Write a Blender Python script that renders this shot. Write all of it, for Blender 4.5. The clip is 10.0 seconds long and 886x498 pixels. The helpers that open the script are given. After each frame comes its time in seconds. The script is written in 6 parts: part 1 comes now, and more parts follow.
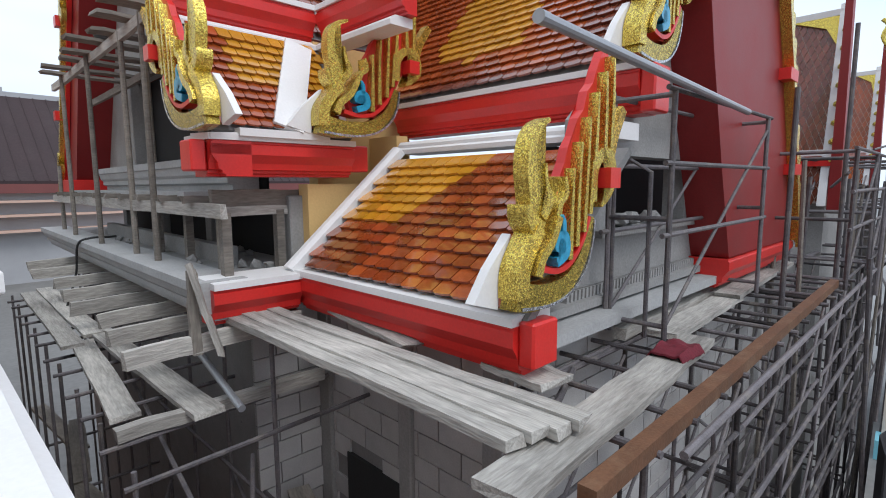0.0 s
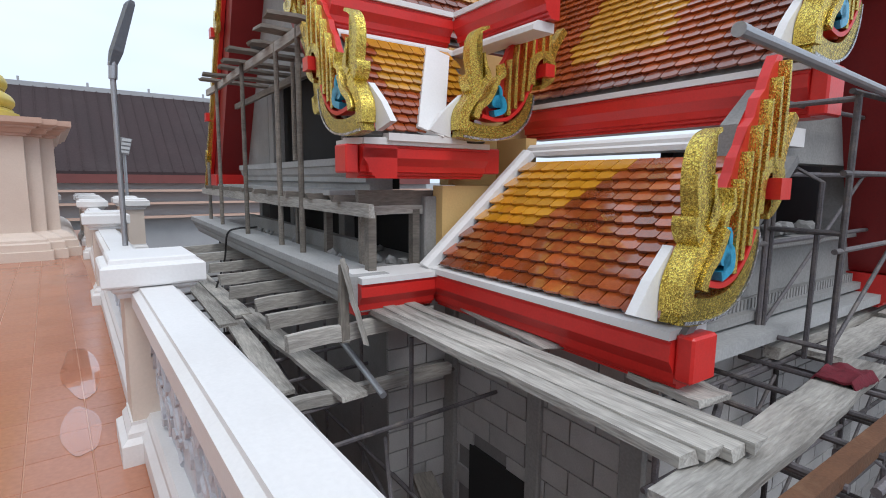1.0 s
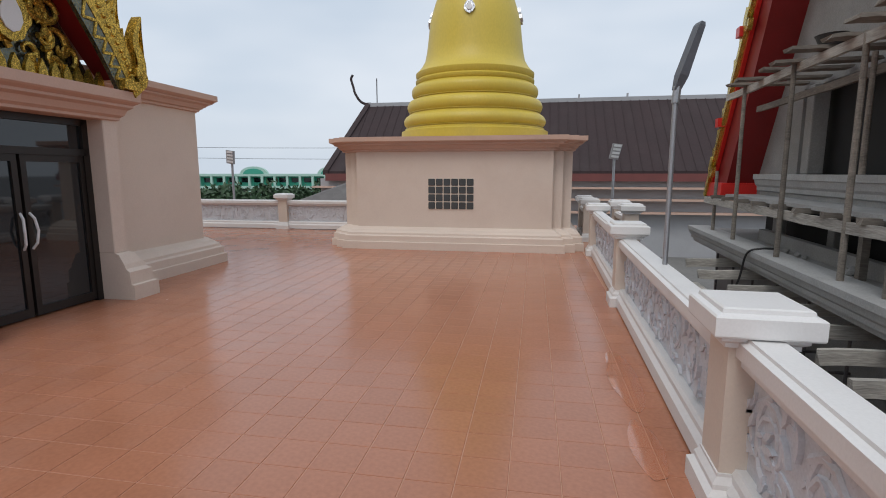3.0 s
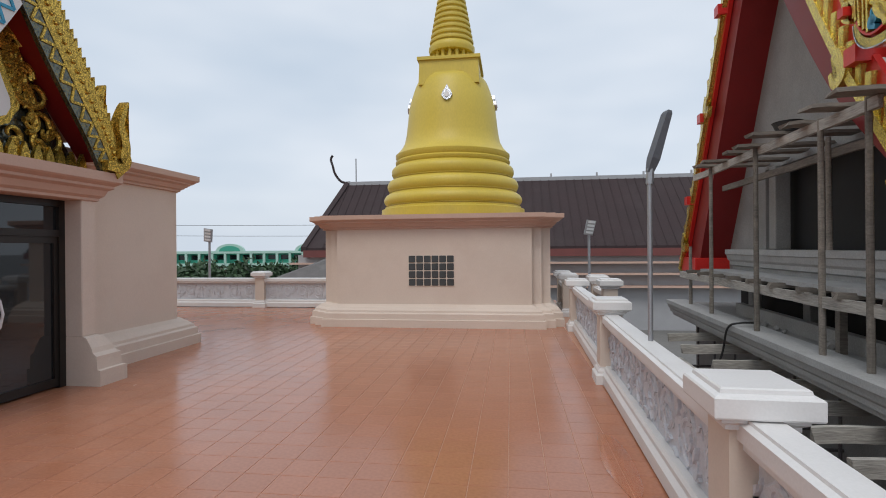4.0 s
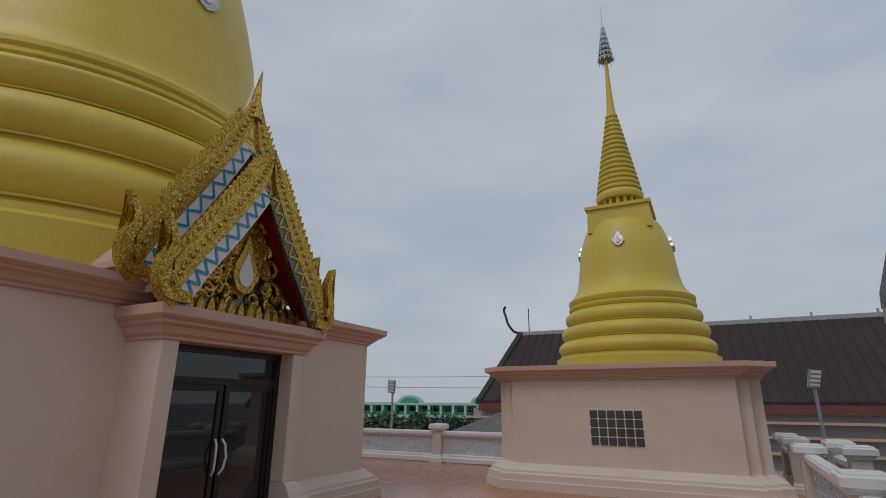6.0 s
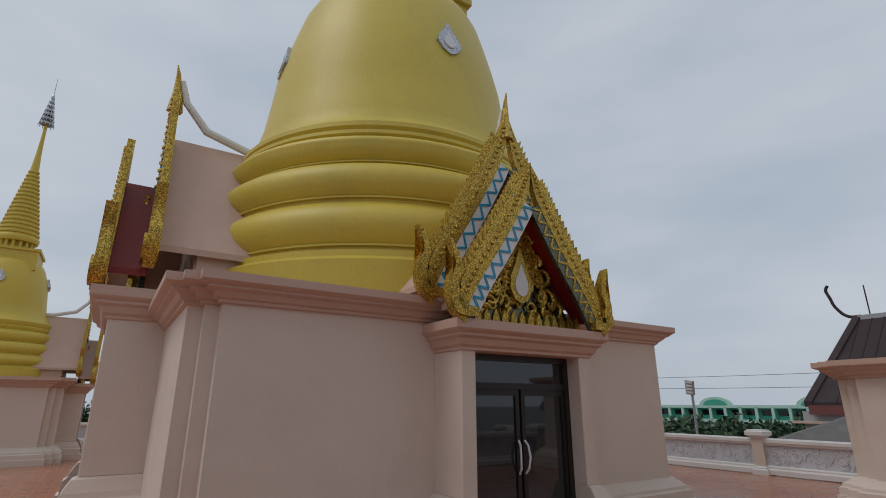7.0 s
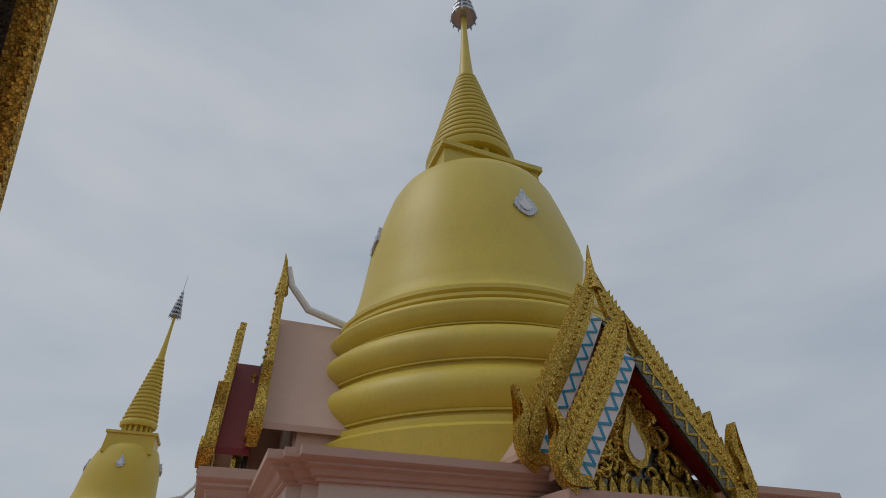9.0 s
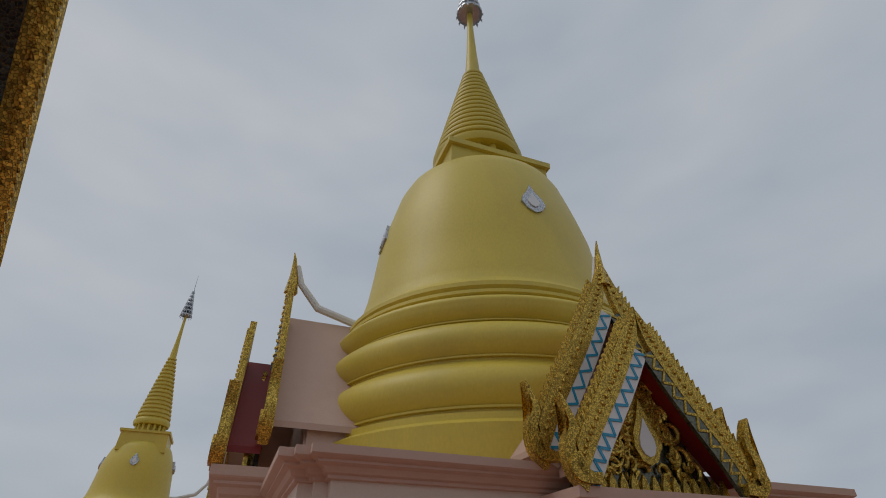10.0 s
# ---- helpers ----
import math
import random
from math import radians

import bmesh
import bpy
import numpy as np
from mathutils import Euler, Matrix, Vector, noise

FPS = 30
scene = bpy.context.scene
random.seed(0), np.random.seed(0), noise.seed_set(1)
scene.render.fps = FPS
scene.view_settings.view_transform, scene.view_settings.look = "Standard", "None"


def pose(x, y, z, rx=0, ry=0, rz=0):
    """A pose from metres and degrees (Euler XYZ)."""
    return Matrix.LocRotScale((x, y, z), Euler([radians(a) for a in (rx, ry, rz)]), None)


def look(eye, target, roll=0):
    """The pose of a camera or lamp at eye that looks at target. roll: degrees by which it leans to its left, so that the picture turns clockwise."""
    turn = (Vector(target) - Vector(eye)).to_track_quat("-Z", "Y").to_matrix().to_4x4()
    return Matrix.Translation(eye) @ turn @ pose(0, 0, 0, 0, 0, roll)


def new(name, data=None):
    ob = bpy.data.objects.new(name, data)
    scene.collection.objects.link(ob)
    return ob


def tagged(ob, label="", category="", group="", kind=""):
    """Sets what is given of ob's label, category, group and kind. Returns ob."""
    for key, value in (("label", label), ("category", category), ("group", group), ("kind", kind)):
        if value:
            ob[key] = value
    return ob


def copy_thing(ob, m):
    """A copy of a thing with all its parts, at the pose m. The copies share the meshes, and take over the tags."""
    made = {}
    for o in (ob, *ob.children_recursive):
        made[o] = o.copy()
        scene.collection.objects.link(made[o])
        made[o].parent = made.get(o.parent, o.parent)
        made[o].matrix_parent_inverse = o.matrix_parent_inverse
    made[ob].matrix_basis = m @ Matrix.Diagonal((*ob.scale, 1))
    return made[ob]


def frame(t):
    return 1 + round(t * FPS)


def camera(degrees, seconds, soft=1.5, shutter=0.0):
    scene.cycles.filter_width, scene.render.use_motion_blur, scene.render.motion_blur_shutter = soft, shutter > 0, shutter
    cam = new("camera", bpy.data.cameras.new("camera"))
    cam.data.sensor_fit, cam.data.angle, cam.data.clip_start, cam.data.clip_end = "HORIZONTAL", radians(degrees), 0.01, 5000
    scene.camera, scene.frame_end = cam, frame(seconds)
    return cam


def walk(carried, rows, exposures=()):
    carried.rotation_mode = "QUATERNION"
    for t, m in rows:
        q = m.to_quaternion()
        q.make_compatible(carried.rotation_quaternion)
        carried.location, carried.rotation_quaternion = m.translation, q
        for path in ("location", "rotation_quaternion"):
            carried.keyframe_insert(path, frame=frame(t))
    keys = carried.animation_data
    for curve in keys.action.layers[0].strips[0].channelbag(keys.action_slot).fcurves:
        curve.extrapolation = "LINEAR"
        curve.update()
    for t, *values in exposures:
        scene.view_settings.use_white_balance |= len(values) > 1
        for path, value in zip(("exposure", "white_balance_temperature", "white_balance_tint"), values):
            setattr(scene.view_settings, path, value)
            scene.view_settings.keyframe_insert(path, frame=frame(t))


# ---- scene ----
cam = camera(82.0, 10.0, soft=1.0)
# seconds, eye, heading to the left of +y, tilt, roll
PATH = [
    (0, (-0.131, -3.913, 1.643), -47.78, -7.13, -0.36),
    (0.5, (-0.188, -3.883, 1.662), -45.30, -7.25, 0.01),
    (1, (-0.447, -3.740, 1.710), -37.51, -7.69, 0.54),
    (1.5, (-0.863, -3.592, 1.797), -23.37, -8.22, 0.87),
    (2, (-1.061, -3.453, 1.883), -5.71, -8.48, 0.51),
    (2.5, (-1.158, -3.288, 1.936), 7.73, -8.67, 0.11),
    (2.7, (-1.191, -3.283, 1.950), 10.50, -8.70, 0.00),
    (3.8, (-1.323, -3.265, 2.006), 8.00, -4.20, -0.40),
    (4, (-1.323, -3.265, 2.006), 7.62, -0.09, -0.45),
    (4.5, (-1.325, -3.283, 1.989), 6.92, 11.91, -0.12),
    (5, (-1.327, -3.285, 1.994), 7.38, 16.37, -0.09),
    (5.2, (-1.327, -3.285, 1.994), 8.50, 16.60, -0.05),
    (6.3, (-1.336, -3.284, 1.998), 37.20, 16.70, 0.40),
    (6.5, (-1.336, -3.284, 1.998), 44.28, 16.80, 0.41),
    (7, (-1.344, -3.293, 2.002), 57.35, 16.86, 0.06),
    (7.5, (-1.353, -3.302, 2.006), 63.37, 17.17, -0.07),
    (8, (-1.360, -3.311, 2.006), 65.58, 22.74, -0.18),
    (8.5, (-1.355, -3.311, 2.008), 67.20, 31.26, 0.02),
    (9, (-1.354, -3.313, 2.006), 68.20, 34.65, -0.12),
    (9.5, (-1.353, -3.313, 2.006), 68.81, 34.66, -0.14),
    (10, (-1.354, -3.313, 2.005), 69.31, 34.39, -0.04),
]


def aim(eye, heading, tilt, roll):
    a, b = radians(heading), radians(tilt)
    return look(eye, (eye[0] - math.sin(a) * math.cos(b), eye[1] + math.cos(a) * math.cos(b), eye[2] + math.sin(b)), roll)


# seconds, stops, white balance in kelvin, tint
EXPOSURES = [(0.0, 0.92, 6150, 10), (1.2, 0.72, 6150, 10), (1.9, 0.33, 6350, 10), (2.5, 0.32, 6450, 10), (3.8, 0.40, 6500, 10), (4.0, 0.38, 6500, 10), (4.5, 0.20, 6500, 10), (5.0, -0.16, 6500, 10), (5.2, -0.22, 6500, 10),
             (6.3, -0.32, 6450, 10), (7.5, -0.08, 6500, 10), (8.5, -0.25, 6550, 10), (9.0, -0.38, 6550, 10), (10.0, -0.44, 6600, 10)]
walk(cam, [(t, aim(eye, heading, tilt, roll)) for t, eye, heading, tilt, roll in PATH], EXPOSURES)

# ---- world and sun: an overcast sky ----
world = bpy.data.worlds.new("overcast")
scene.world = world
world.use_nodes = True
wt = world.node_tree
wt.nodes.clear()
w_out = wt.nodes.new("ShaderNodeOutputWorld")
w_bg = wt.nodes.new("ShaderNodeBackground")
w_sky = wt.nodes.new("ShaderNodeTexSky")
w_sky.sky_type = "NISHITA"
w_sky.sun_disc = False
w_sky.sun_elevation = radians(55)
w_sky.sun_rotation = radians(200)
w_sky.air_density, w_sky.dust_density = 1.0, 4.0
w_co = wt.nodes.new("ShaderNodeTexCoord")
w_map = wt.nodes.new("ShaderNodeMapping")
w_map.inputs["Scale"].default_value = (1.6, 1.6, 4.5)
w_noise = wt.nodes.new("ShaderNodeTexNoise")
w_noise.inputs["Scale"].default_value = 1.3
w_noise.inputs["Detail"].default_value = 3
w_ramp = wt.nodes.new("ShaderNodeValToRGB")
w_ramp.color_ramp.elements[0].position, w_ramp.color_ramp.elements[0].color = 0.25, (5.7, 6.7, 7.9, 1)
w_ramp.color_ramp.elements[1].position, w_ramp.color_ramp.elements[1].color = 0.75, (8.4, 8.9, 9.6, 1)
w_mix = wt.nodes.new("ShaderNodeMixRGB")
w_mix.inputs[0].default_value = 0.88
wt.links.new(w_co.outputs["Generated"], w_map.inputs[0])
wt.links.new(w_map.outputs[0], w_noise.inputs["Vector"])
wt.links.new(w_noise.outputs[0], w_ramp.inputs[0])
wt.links.new(w_sky.outputs[0], w_mix.inputs[1])
wt.links.new(w_ramp.outputs[0], w_mix.inputs[2])
wt.links.new(w_mix.outputs[0], w_bg.inputs[0])
w_bg.inputs[1].default_value = 0.08
wt.links.new(w_bg.outputs[0], w_out.inputs[0])

sun = new("sun", bpy.data.lights.new("sun", "SUN"))
sun.data.energy, sun.data.angle, sun.data.color = 0.8, radians(25), (1.0, 0.97, 0.93)
sun.matrix_world = look((0, -20, 40), (4, 0, 10))


# ---- materials ----
def material(name, color, rough=0.6, metal=0.0, spread=0.12, scale=6.0, fine=60.0, bump=0.1, random_tint=0.0, stain=None, stain_amount=0.35, island=False, coat=0.0, squash=(1, 1, 1)):
    """Base colour varied at two scales, with stains, relief and a tint for each piece."""
    m = bpy.data.materials.new(name)
    m.use_nodes = True
    nt = m.node_tree
    n, l = nt.nodes, nt.links
    b = n["Principled BSDF"]
    co = n.new("ShaderNodeTexCoord")
    mp = n.new("ShaderNodeMapping")
    mp.inputs["Scale"].default_value = squash
    l.new(co.outputs["Object"], mp.inputs[0])
    big = n.new("ShaderNodeTexNoise")
    big.inputs["Scale"].default_value, big.inputs["Detail"].default_value = scale, 5
    small = n.new("ShaderNodeTexNoise")
    small.inputs["Scale"].default_value, small.inputs["Detail"].default_value = fine, 3
    l.new(mp.outputs[0], big.inputs["Vector"])
    l.new(mp.outputs[0], small.inputs["Vector"])
    add = n.new("ShaderNodeMath")
    add.operation = "ADD"
    l.new(big.outputs[0], add.inputs[0])
    l.new(small.outputs[0], add.inputs[1])
    rng = n.new("ShaderNodeMapRange")
    rng.inputs[1].default_value, rng.inputs[2].default_value = 0.6, 1.4
    rng.inputs[3].default_value, rng.inputs[4].default_value = 1 - spread, 1 + spread
    l.new(add.outputs[0], rng.inputs[0])
    val = rng.outputs[0]
    if random_tint:
        if island:
            info = n.new("ShaderNodeNewGeometry")
            src = info.outputs["Random Per Island"]
        else:
            info = n.new("ShaderNodeObjectInfo")
            src = info.outputs["Random"]
        r2 = n.new("ShaderNodeMapRange")
        r2.inputs[3].default_value, r2.inputs[4].default_value = 1 - random_tint, 1 + random_tint
        l.new(src, r2.inputs[0])
        mul = n.new("ShaderNodeMath")
        mul.operation = "MULTIPLY"
        l.new(val, mul.inputs[0])
        l.new(r2.outputs[0], mul.inputs[1])
        val = mul.outputs[0]
    mixc = n.new("ShaderNodeMixRGB")
    mixc.blend_type = "MULTIPLY"
    mixc.inputs[0].default_value = 1.0
    mixc.inputs[1].default_value = (*color, 1)
    l.new(val, mixc.inputs[2])
    col = mixc.outputs[0]
    if stain:
        st = n.new("ShaderNodeTexNoise")
        st.inputs["Scale"].default_value, st.inputs["Detail"].default_value = scale * 0.6, 8
        st.inputs["Roughness"].default_value = 0.7
        l.new(mp.outputs[0], st.inputs["Vector"])
        sr = n.new("ShaderNodeMapRange")
        sr.inputs[1].default_value, sr.inputs[2].default_value = 0.5, 0.72
        sr.inputs[3].default_value, sr.inputs[4].default_value = 0.0, stain_amount
        l.new(st.outputs[0], sr.inputs[0])
        mx = n.new("ShaderNodeMixRGB")
        l.new(sr.outputs[0], mx.inputs[0])
        l.new(col, mx.inputs[1])
        mx.inputs[2].default_value = (*stain, 1)
        col = mx.outputs[0]
    l.new(col, b.inputs["Base Color"])
    rr = n.new("ShaderNodeMapRange")
    rr.inputs[3].default_value, rr.inputs[4].default_value = max(0.02, rough - 0.1), min(1, rough + 0.1)
    l.new(big.outputs[0], rr.inputs[0])
    l.new(rr.outputs[0], b.inputs["Roughness"])
    b.inputs["Metallic"].default_value = metal
    b.inputs["Coat Weight"].default_value = coat
    if bump:
        bp = n.new("ShaderNodeBump")
        bp.inputs["Strength"].default_value = bump
        bp.inputs["Distance"].default_value = 0.01
        l.new(small.outputs[0], bp.inputs["Height"])
        l.new(bp.outputs[0], b.inputs["Normal"])
    return m


M_TILE = material("terracotta_tile", (0.42, 0.175, 0.10), 0.22, spread=0.16, scale=1.2, fine=30, bump=0.05, random_tint=0.035, stain=(0.42, 0.24, 0.18), stain_amount=0.4)
M_TILE_F = material("terracotta_tiles_joined", (0.42, 0.175, 0.10), 0.22, spread=0.16, scale=1.2, fine=30, bump=0.05, random_tint=0.035, island=True, stain=(0.42, 0.24, 0.18), stain_amount=0.4)
M_GROUT = material("tile_grout", (0.50, 0.26, 0.17), 0.4, spread=0.15, bump=0.2)
M_WHITE = material("white_paint", (0.74, 0.73, 0.72), 0.45, spread=0.05, scale=2, bump=0.05, stain=(0.58, 0.55, 0.52), stain_amount=0.25)
M_CREAM = material("cream_paint", (0.66, 0.57, 0.49), 0.5, spread=0.05, scale=1.5, bump=0.05, stain=(0.5, 0.42, 0.36), stain_amount=0.25)
M_PINKWALL = material("pale_pink_render", (0.67, 0.57, 0.49), 0.65, spread=0.06, scale=0.8, fine=40, bump=0.1, stain=(0.52, 0.40, 0.33), stain_amount=0.35)
M_PINKTRIM = material("pink_trim_paint", (0.56, 0.38, 0.30), 0.55, spread=0.08, scale=1.5, bump=0.06, stain=(0.42, 0.28, 0.22), stain_amount=0.3)
M_CHEDI = material("yellow_gold_paint", (0.62, 0.47, 0.065), 0.46, spread=0.09, scale=0.9, fine=25, bump=0.08, stain=(0.47, 0.36, 0.08), stain_amount=0.5, squash=(1, 1, 0.45))
M_RED = material("red_gloss_paint", (0.62, 0.025, 0.02), 0.35, spread=0.1, scale=4, bump=0.06, stain=(0.42, 0.03, 0.025), stain_amount=0.4)
# dark red with the shade under the overhangs put into the base colour
M_DARKRED = material("shaded_dark_red_paint", (0.22, 0.010, 0.010), 0.5, spread=0.15, scale=2, bump=0.08, stain=(0.22, 0.02, 0.02), stain_amount=0.5)
M_ORANGE = material("orange_glazed_tile", (0.29, 0.062, 0.014), 0.14, spread=0.25, scale=9, bump=0.06, random_tint=0.42, coat=0.8)
M_AMBER = material("amber_glazed_tile", (0.55, 0.25, 0.015), 0.14, spread=0.18, scale=9, bump=0.06, random_tint=0.2, coat=0.8)
M_MAROON = material("maroon_glazed_tile", (0.15, 0.035, 0.02), 0.2, spread=0.2, scale=9, bump=0.06, random_tint=0.3, coat=0.8)
M_ORANGE_F = material("orange_tiles_joined", (0.30, 0.06, 0.012), 0.22, spread=0.2, scale=9, bump=0.06, random_tint=0.25, island=True, coat=0.4)
M_AMBER_F = material("amber_tiles_joined", (0.50, 0.23, 0.018), 0.22, spread=0.18, scale=9, bump=0.06, random_tint=0.15, island=True, coat=0.4)
M_MAROON_F = material("maroon_tiles_joined", (0.19, 0.05, 0.026), 0.22, spread=0.2, scale=9, bump=0.06, random_tint=0.25, island=True, coat=0.4)
M_BLUE = material("turquoise_mosaic", (0.03, 0.30, 0.48), 0.2, spread=0.25, scale=40, fine=120, bump=0.2)
M_CONC = material("raw_concrete", (0.28, 0.275, 0.265), 0.85, spread=0.2, scale=2.5, fine=50, bump=0.35, stain=(0.2, 0.2, 0.19), stain_amount=0.5)
M_BLOCK = material("grey_block", (0.42, 0.41, 0.40), 0.9, spread=0.12, scale=6, fine=80, bump=0.3, random_tint=0.12)
M_MORTAR = material("mortar", (0.22, 0.215, 0.21), 0.95, spread=0.15, bump=0.3)
M_WOOD = material("weathered_board", (0.40, 0.38, 0.345), 0.85, spread=0.4, scale=9, fine=70, bump=0.6, random_tint=0.22, stain=(0.09, 0.08, 0.07), stain_amount=0.9, squash=(0.12, 1, 1))
M_CONCL = material("cement_moulding", (0.38, 0.38, 0.375), 0.8, spread=0.18, scale=2.0, fine=45, bump=0.3, stain=(0.2, 0.2, 0.19), stain_amount=0.5)
M_WOODD = material("old_dark_timber", (0.20, 0.178, 0.152), 0.85, spread=0.4, scale=8, fine=60, bump=0.5, random_tint=0.25, stain=(0.09, 0.08, 0.07), stain_amount=0.6, squash=(0.2, 1, 1))
M_STEEL = material("scaffold_tube", (0.11, 0.10, 0.105), 0.6, metal=0.1, spread=0.4, scale=14, fine=90, bump=0.2, random_tint=0.4, stain=(0.22, 0.19, 0.16), stain_amount=0.7)
M_RUST = material("rusty_steel", (0.15, 0.07, 0.035), 0.55, metal=0.2, spread=0.3, scale=8, fine=70, bump=0.2, stain=(0.3, 0.2, 0.12), stain_amount=0.5)
M_GALV = material("galvanised_steel", (0.36, 0.37, 0.39), 0.4, metal=0.6, spread=0.12, scale=8, bump=0.05)
# flat black that paints the shade inside the hall's openings
M_BLACK = material("shaded_interior_black", (0.02, 0.02, 0.02), 0.9, spread=0.2, bump=0)
M_FRAME = material("dark_bronze_frame", (0.03, 0.026, 0.024), 0.35, metal=0.4, spread=0.1, bump=0)
M_YWALL = material("cream_yellow_wall", (0.62, 0.42, 0.17), 0.7, spread=0.08, scale=2, bump=0.15)
M_FARROOF = material("brown_sheet_roof", (0.04, 0.025, 0.026), 0.9, spread=0.25, scale=0.5, fine=9, bump=0.1, stain=(0.06, 0.045, 0.045), stain_amount=0.5)
M_GREY = material("grey_render", (0.36, 0.36, 0.37), 0.8, spread=0.1, scale=1.0, bump=0.1)
M_GREENPAINT = material("green_building_paint", (0.05, 0.36, 0.25), 0.6, spread=0.08, scale=0.3, bump=0.0)
M_PALEGREEN = material("pale_green_paint", (0.42, 0.62, 0.53), 0.6, spread=0.08, scale=0.3, bump=0.0)
M_LEAF = material("tree_leaf", (0.035, 0.075, 0.03), 0.6, spread=0.3, scale=2, bump=0.0, random_tint=0.45, island=True)
M_BARK = material("tree_bark", (0.09, 0.07, 0.05), 0.9, spread=0.3, bump=0.3)
M_GROUND = material("wet_concrete_yard", (0.16, 0.155, 0.145), 0.5, spread=0.25, scale=0.3, fine=6, bump=0.2, stain=(0.26, 0.25, 0.23), stain_amount=0.5)
M_WET = material("wet_tile_film", (0.34, 0.11, 0.055), 0.12, spread=0.1, scale=3, bump=0.0)
M_CLOTH = material("dark_red_cloth", (0.13, 0.01, 0.02), 0.9, spread=0.3, scale=20, bump=0.3)
M_LEDPANEL = material("lamp_panel_white", (0.7, 0.72, 0.74), 0.3, spread=0.05, bump=0)
M_LAMPGREY = material("dark_grey_aluminium", (0.11, 0.115, 0.13), 0.45, metal=0.3, spread=0.15, scale=9, bump=0.05)
M_OLDTILE = material("weathered_roof_tile", (0.13, 0.12, 0.115), 0.9, spread=0.3, scale=1.5, fine=20, bump=0.3, stain=(0.2, 0.19, 0.18), stain_amount=0.5)
M_DULLRED = material("faded_red_eave", (0.17, 0.055, 0.05), 0.8, spread=0.2, scale=1.0, bump=0.1)
M_RUBBER = material("black_hose", (0.03, 0.03, 0.03), 0.6, spread=0.2, bump=0)
M_NET = material("black_safety_net", (0.02, 0.02, 0.022), 0.8, spread=0.2, bump=0)
M_POOL = material("pale_blue_paint", (0.20, 0.52, 0.62), 0.5, spread=0.1, bump=0)


def gold_material(name, color, scale, dark=(0.16, 0.10, 0.02), rough=0.26, amount=0.5):
    """Gilded glass mosaic: small facets with dark joints that catch the light."""
    m = bpy.data.materials.new(name)
    m.use_nodes = True
    n, l = m.node_tree.nodes, m.node_tree.links
    b = n["Principled BSDF"]
    co = n.new("ShaderNodeTexCoord")
    v = n.new("ShaderNodeTexVoronoi")
    v.inputs["Scale"].default_value = scale
    l.new(co.outputs["Object"], v.inputs["Vector"])
    e = n.new("ShaderNodeTexVoronoi")
    e.feature = "DISTANCE_TO_EDGE"
    e.inputs["Scale"].default_value = scale
    l.new(co.outputs["Object"], e.inputs["Vector"])
    r = n.new("ShaderNodeMapRange")
    r.inputs[1].default_value, r.inputs[2].default_value = 0.02, 0.09
    l.new(e.outputs["Distance"], r.inputs[0])
    hs = n.new("ShaderNodeSeparateColor")
    l.new(v.outputs["Color"], hs.inputs[0])
    br = n.new("ShaderNodeMapRange")
    br.inputs[3].default_value, br.inputs[4].default_value = 1 - amount, 1 + amount * 0.6
    l.new(hs.outputs[0], br.inputs[0])
    c1 = n.new("ShaderNodeMixRGB")
    c1.blend_type = "MULTIPLY"
    c1.inputs[0].default_value = 1
    c1.inputs[1].default_value = (*color, 1)
    l.new(br.outputs[0], c1.inputs[2])
    mx = n.new("ShaderNodeMixRGB")
    l.new(r.outputs[0], mx.inputs[0])
    mx.inputs[1].default_value = (*dark, 1)
    l.new(c1.outputs[0], mx.inputs[2])
    l.new(mx.outputs[0], b.inputs["Base Color"])
    b.inputs["Metallic"].default_value = 0.75
    b.inputs["Roughness"].default_value = rough
    bp = n.new("ShaderNodeBump")
    bp.inputs["Strength"].default_value, bp.inputs["Distance"].default_value = 0.5, 0.005
    l.new(v.outputs["Distance"], bp.inputs["Height"])
    l.new(bp.outputs[0], b.inputs["Normal"])
    return m


M_GOLD = gold_material("gold_mirror_mosaic", (0.95, 0.72, 0.15), 120, dark=(0.16, 0.09, 0.01), rough=0.2, amount=0.55)
M_GOLDD = gold_material("gold_green_mosaic", (0.62, 0.47, 0.09), 80, dark=(0.07, 0.05, 0.01))
M_GOLDC = gold_material("gilded_carving", (0.74, 0.49, 0.09), 55, dark=(0.10, 0.06, 0.01), rough=0.38, amount=0.6)
M_SILVER = gold_material("silver_mosaic", (0.6, 0.62, 0.65), 50, dark=(0.2, 0.2, 0.22))
M_DARKMOS = gold_material("dark_mirror_mosaic", (0.10, 0.12, 0.12), 40, dark=(0.25, 0.2, 0.08))


def glass_material(name, color, rough=0.03):
    m = bpy.data.materials.new(name)
    m.use_nodes = True
    b = m.node_tree.nodes["Principled BSDF"]
    b.inputs["Base Color"].default_value = (*color, 1)
    b.inputs["Roughness"].default_value = rough
    b.inputs["Specular IOR Level"].default_value = 0.8
    return m


M_GLASS = glass_material("dark_tinted_glass", (0.012, 0.015, 0.018))
M_WATER = glass_material("rainwater_film", (0.9, 0.86, 0.84), 0.02)
M_WATER.node_tree.nodes["Principled BSDF"].inputs["Transmission Weight"].default_value = 1.0
M_WATER.node_tree.nodes["Principled BSDF"].inputs["IOR"].default_value = 1.33
M_GBLOCK = glass_material("glass_block", (0.035, 0.04, 0.04), 0.25)


# ---- builders ----
def thing(name, label, category, at=(0, 0, 0), group="", kind=""):
    ob = new(name)
    ob.location = at
    ob.empty_display_size = 0.2
    return tagged(ob, label, category, group, kind)


def root_of(ob):
    while ob.parent:
        ob = ob.parent
    return ob


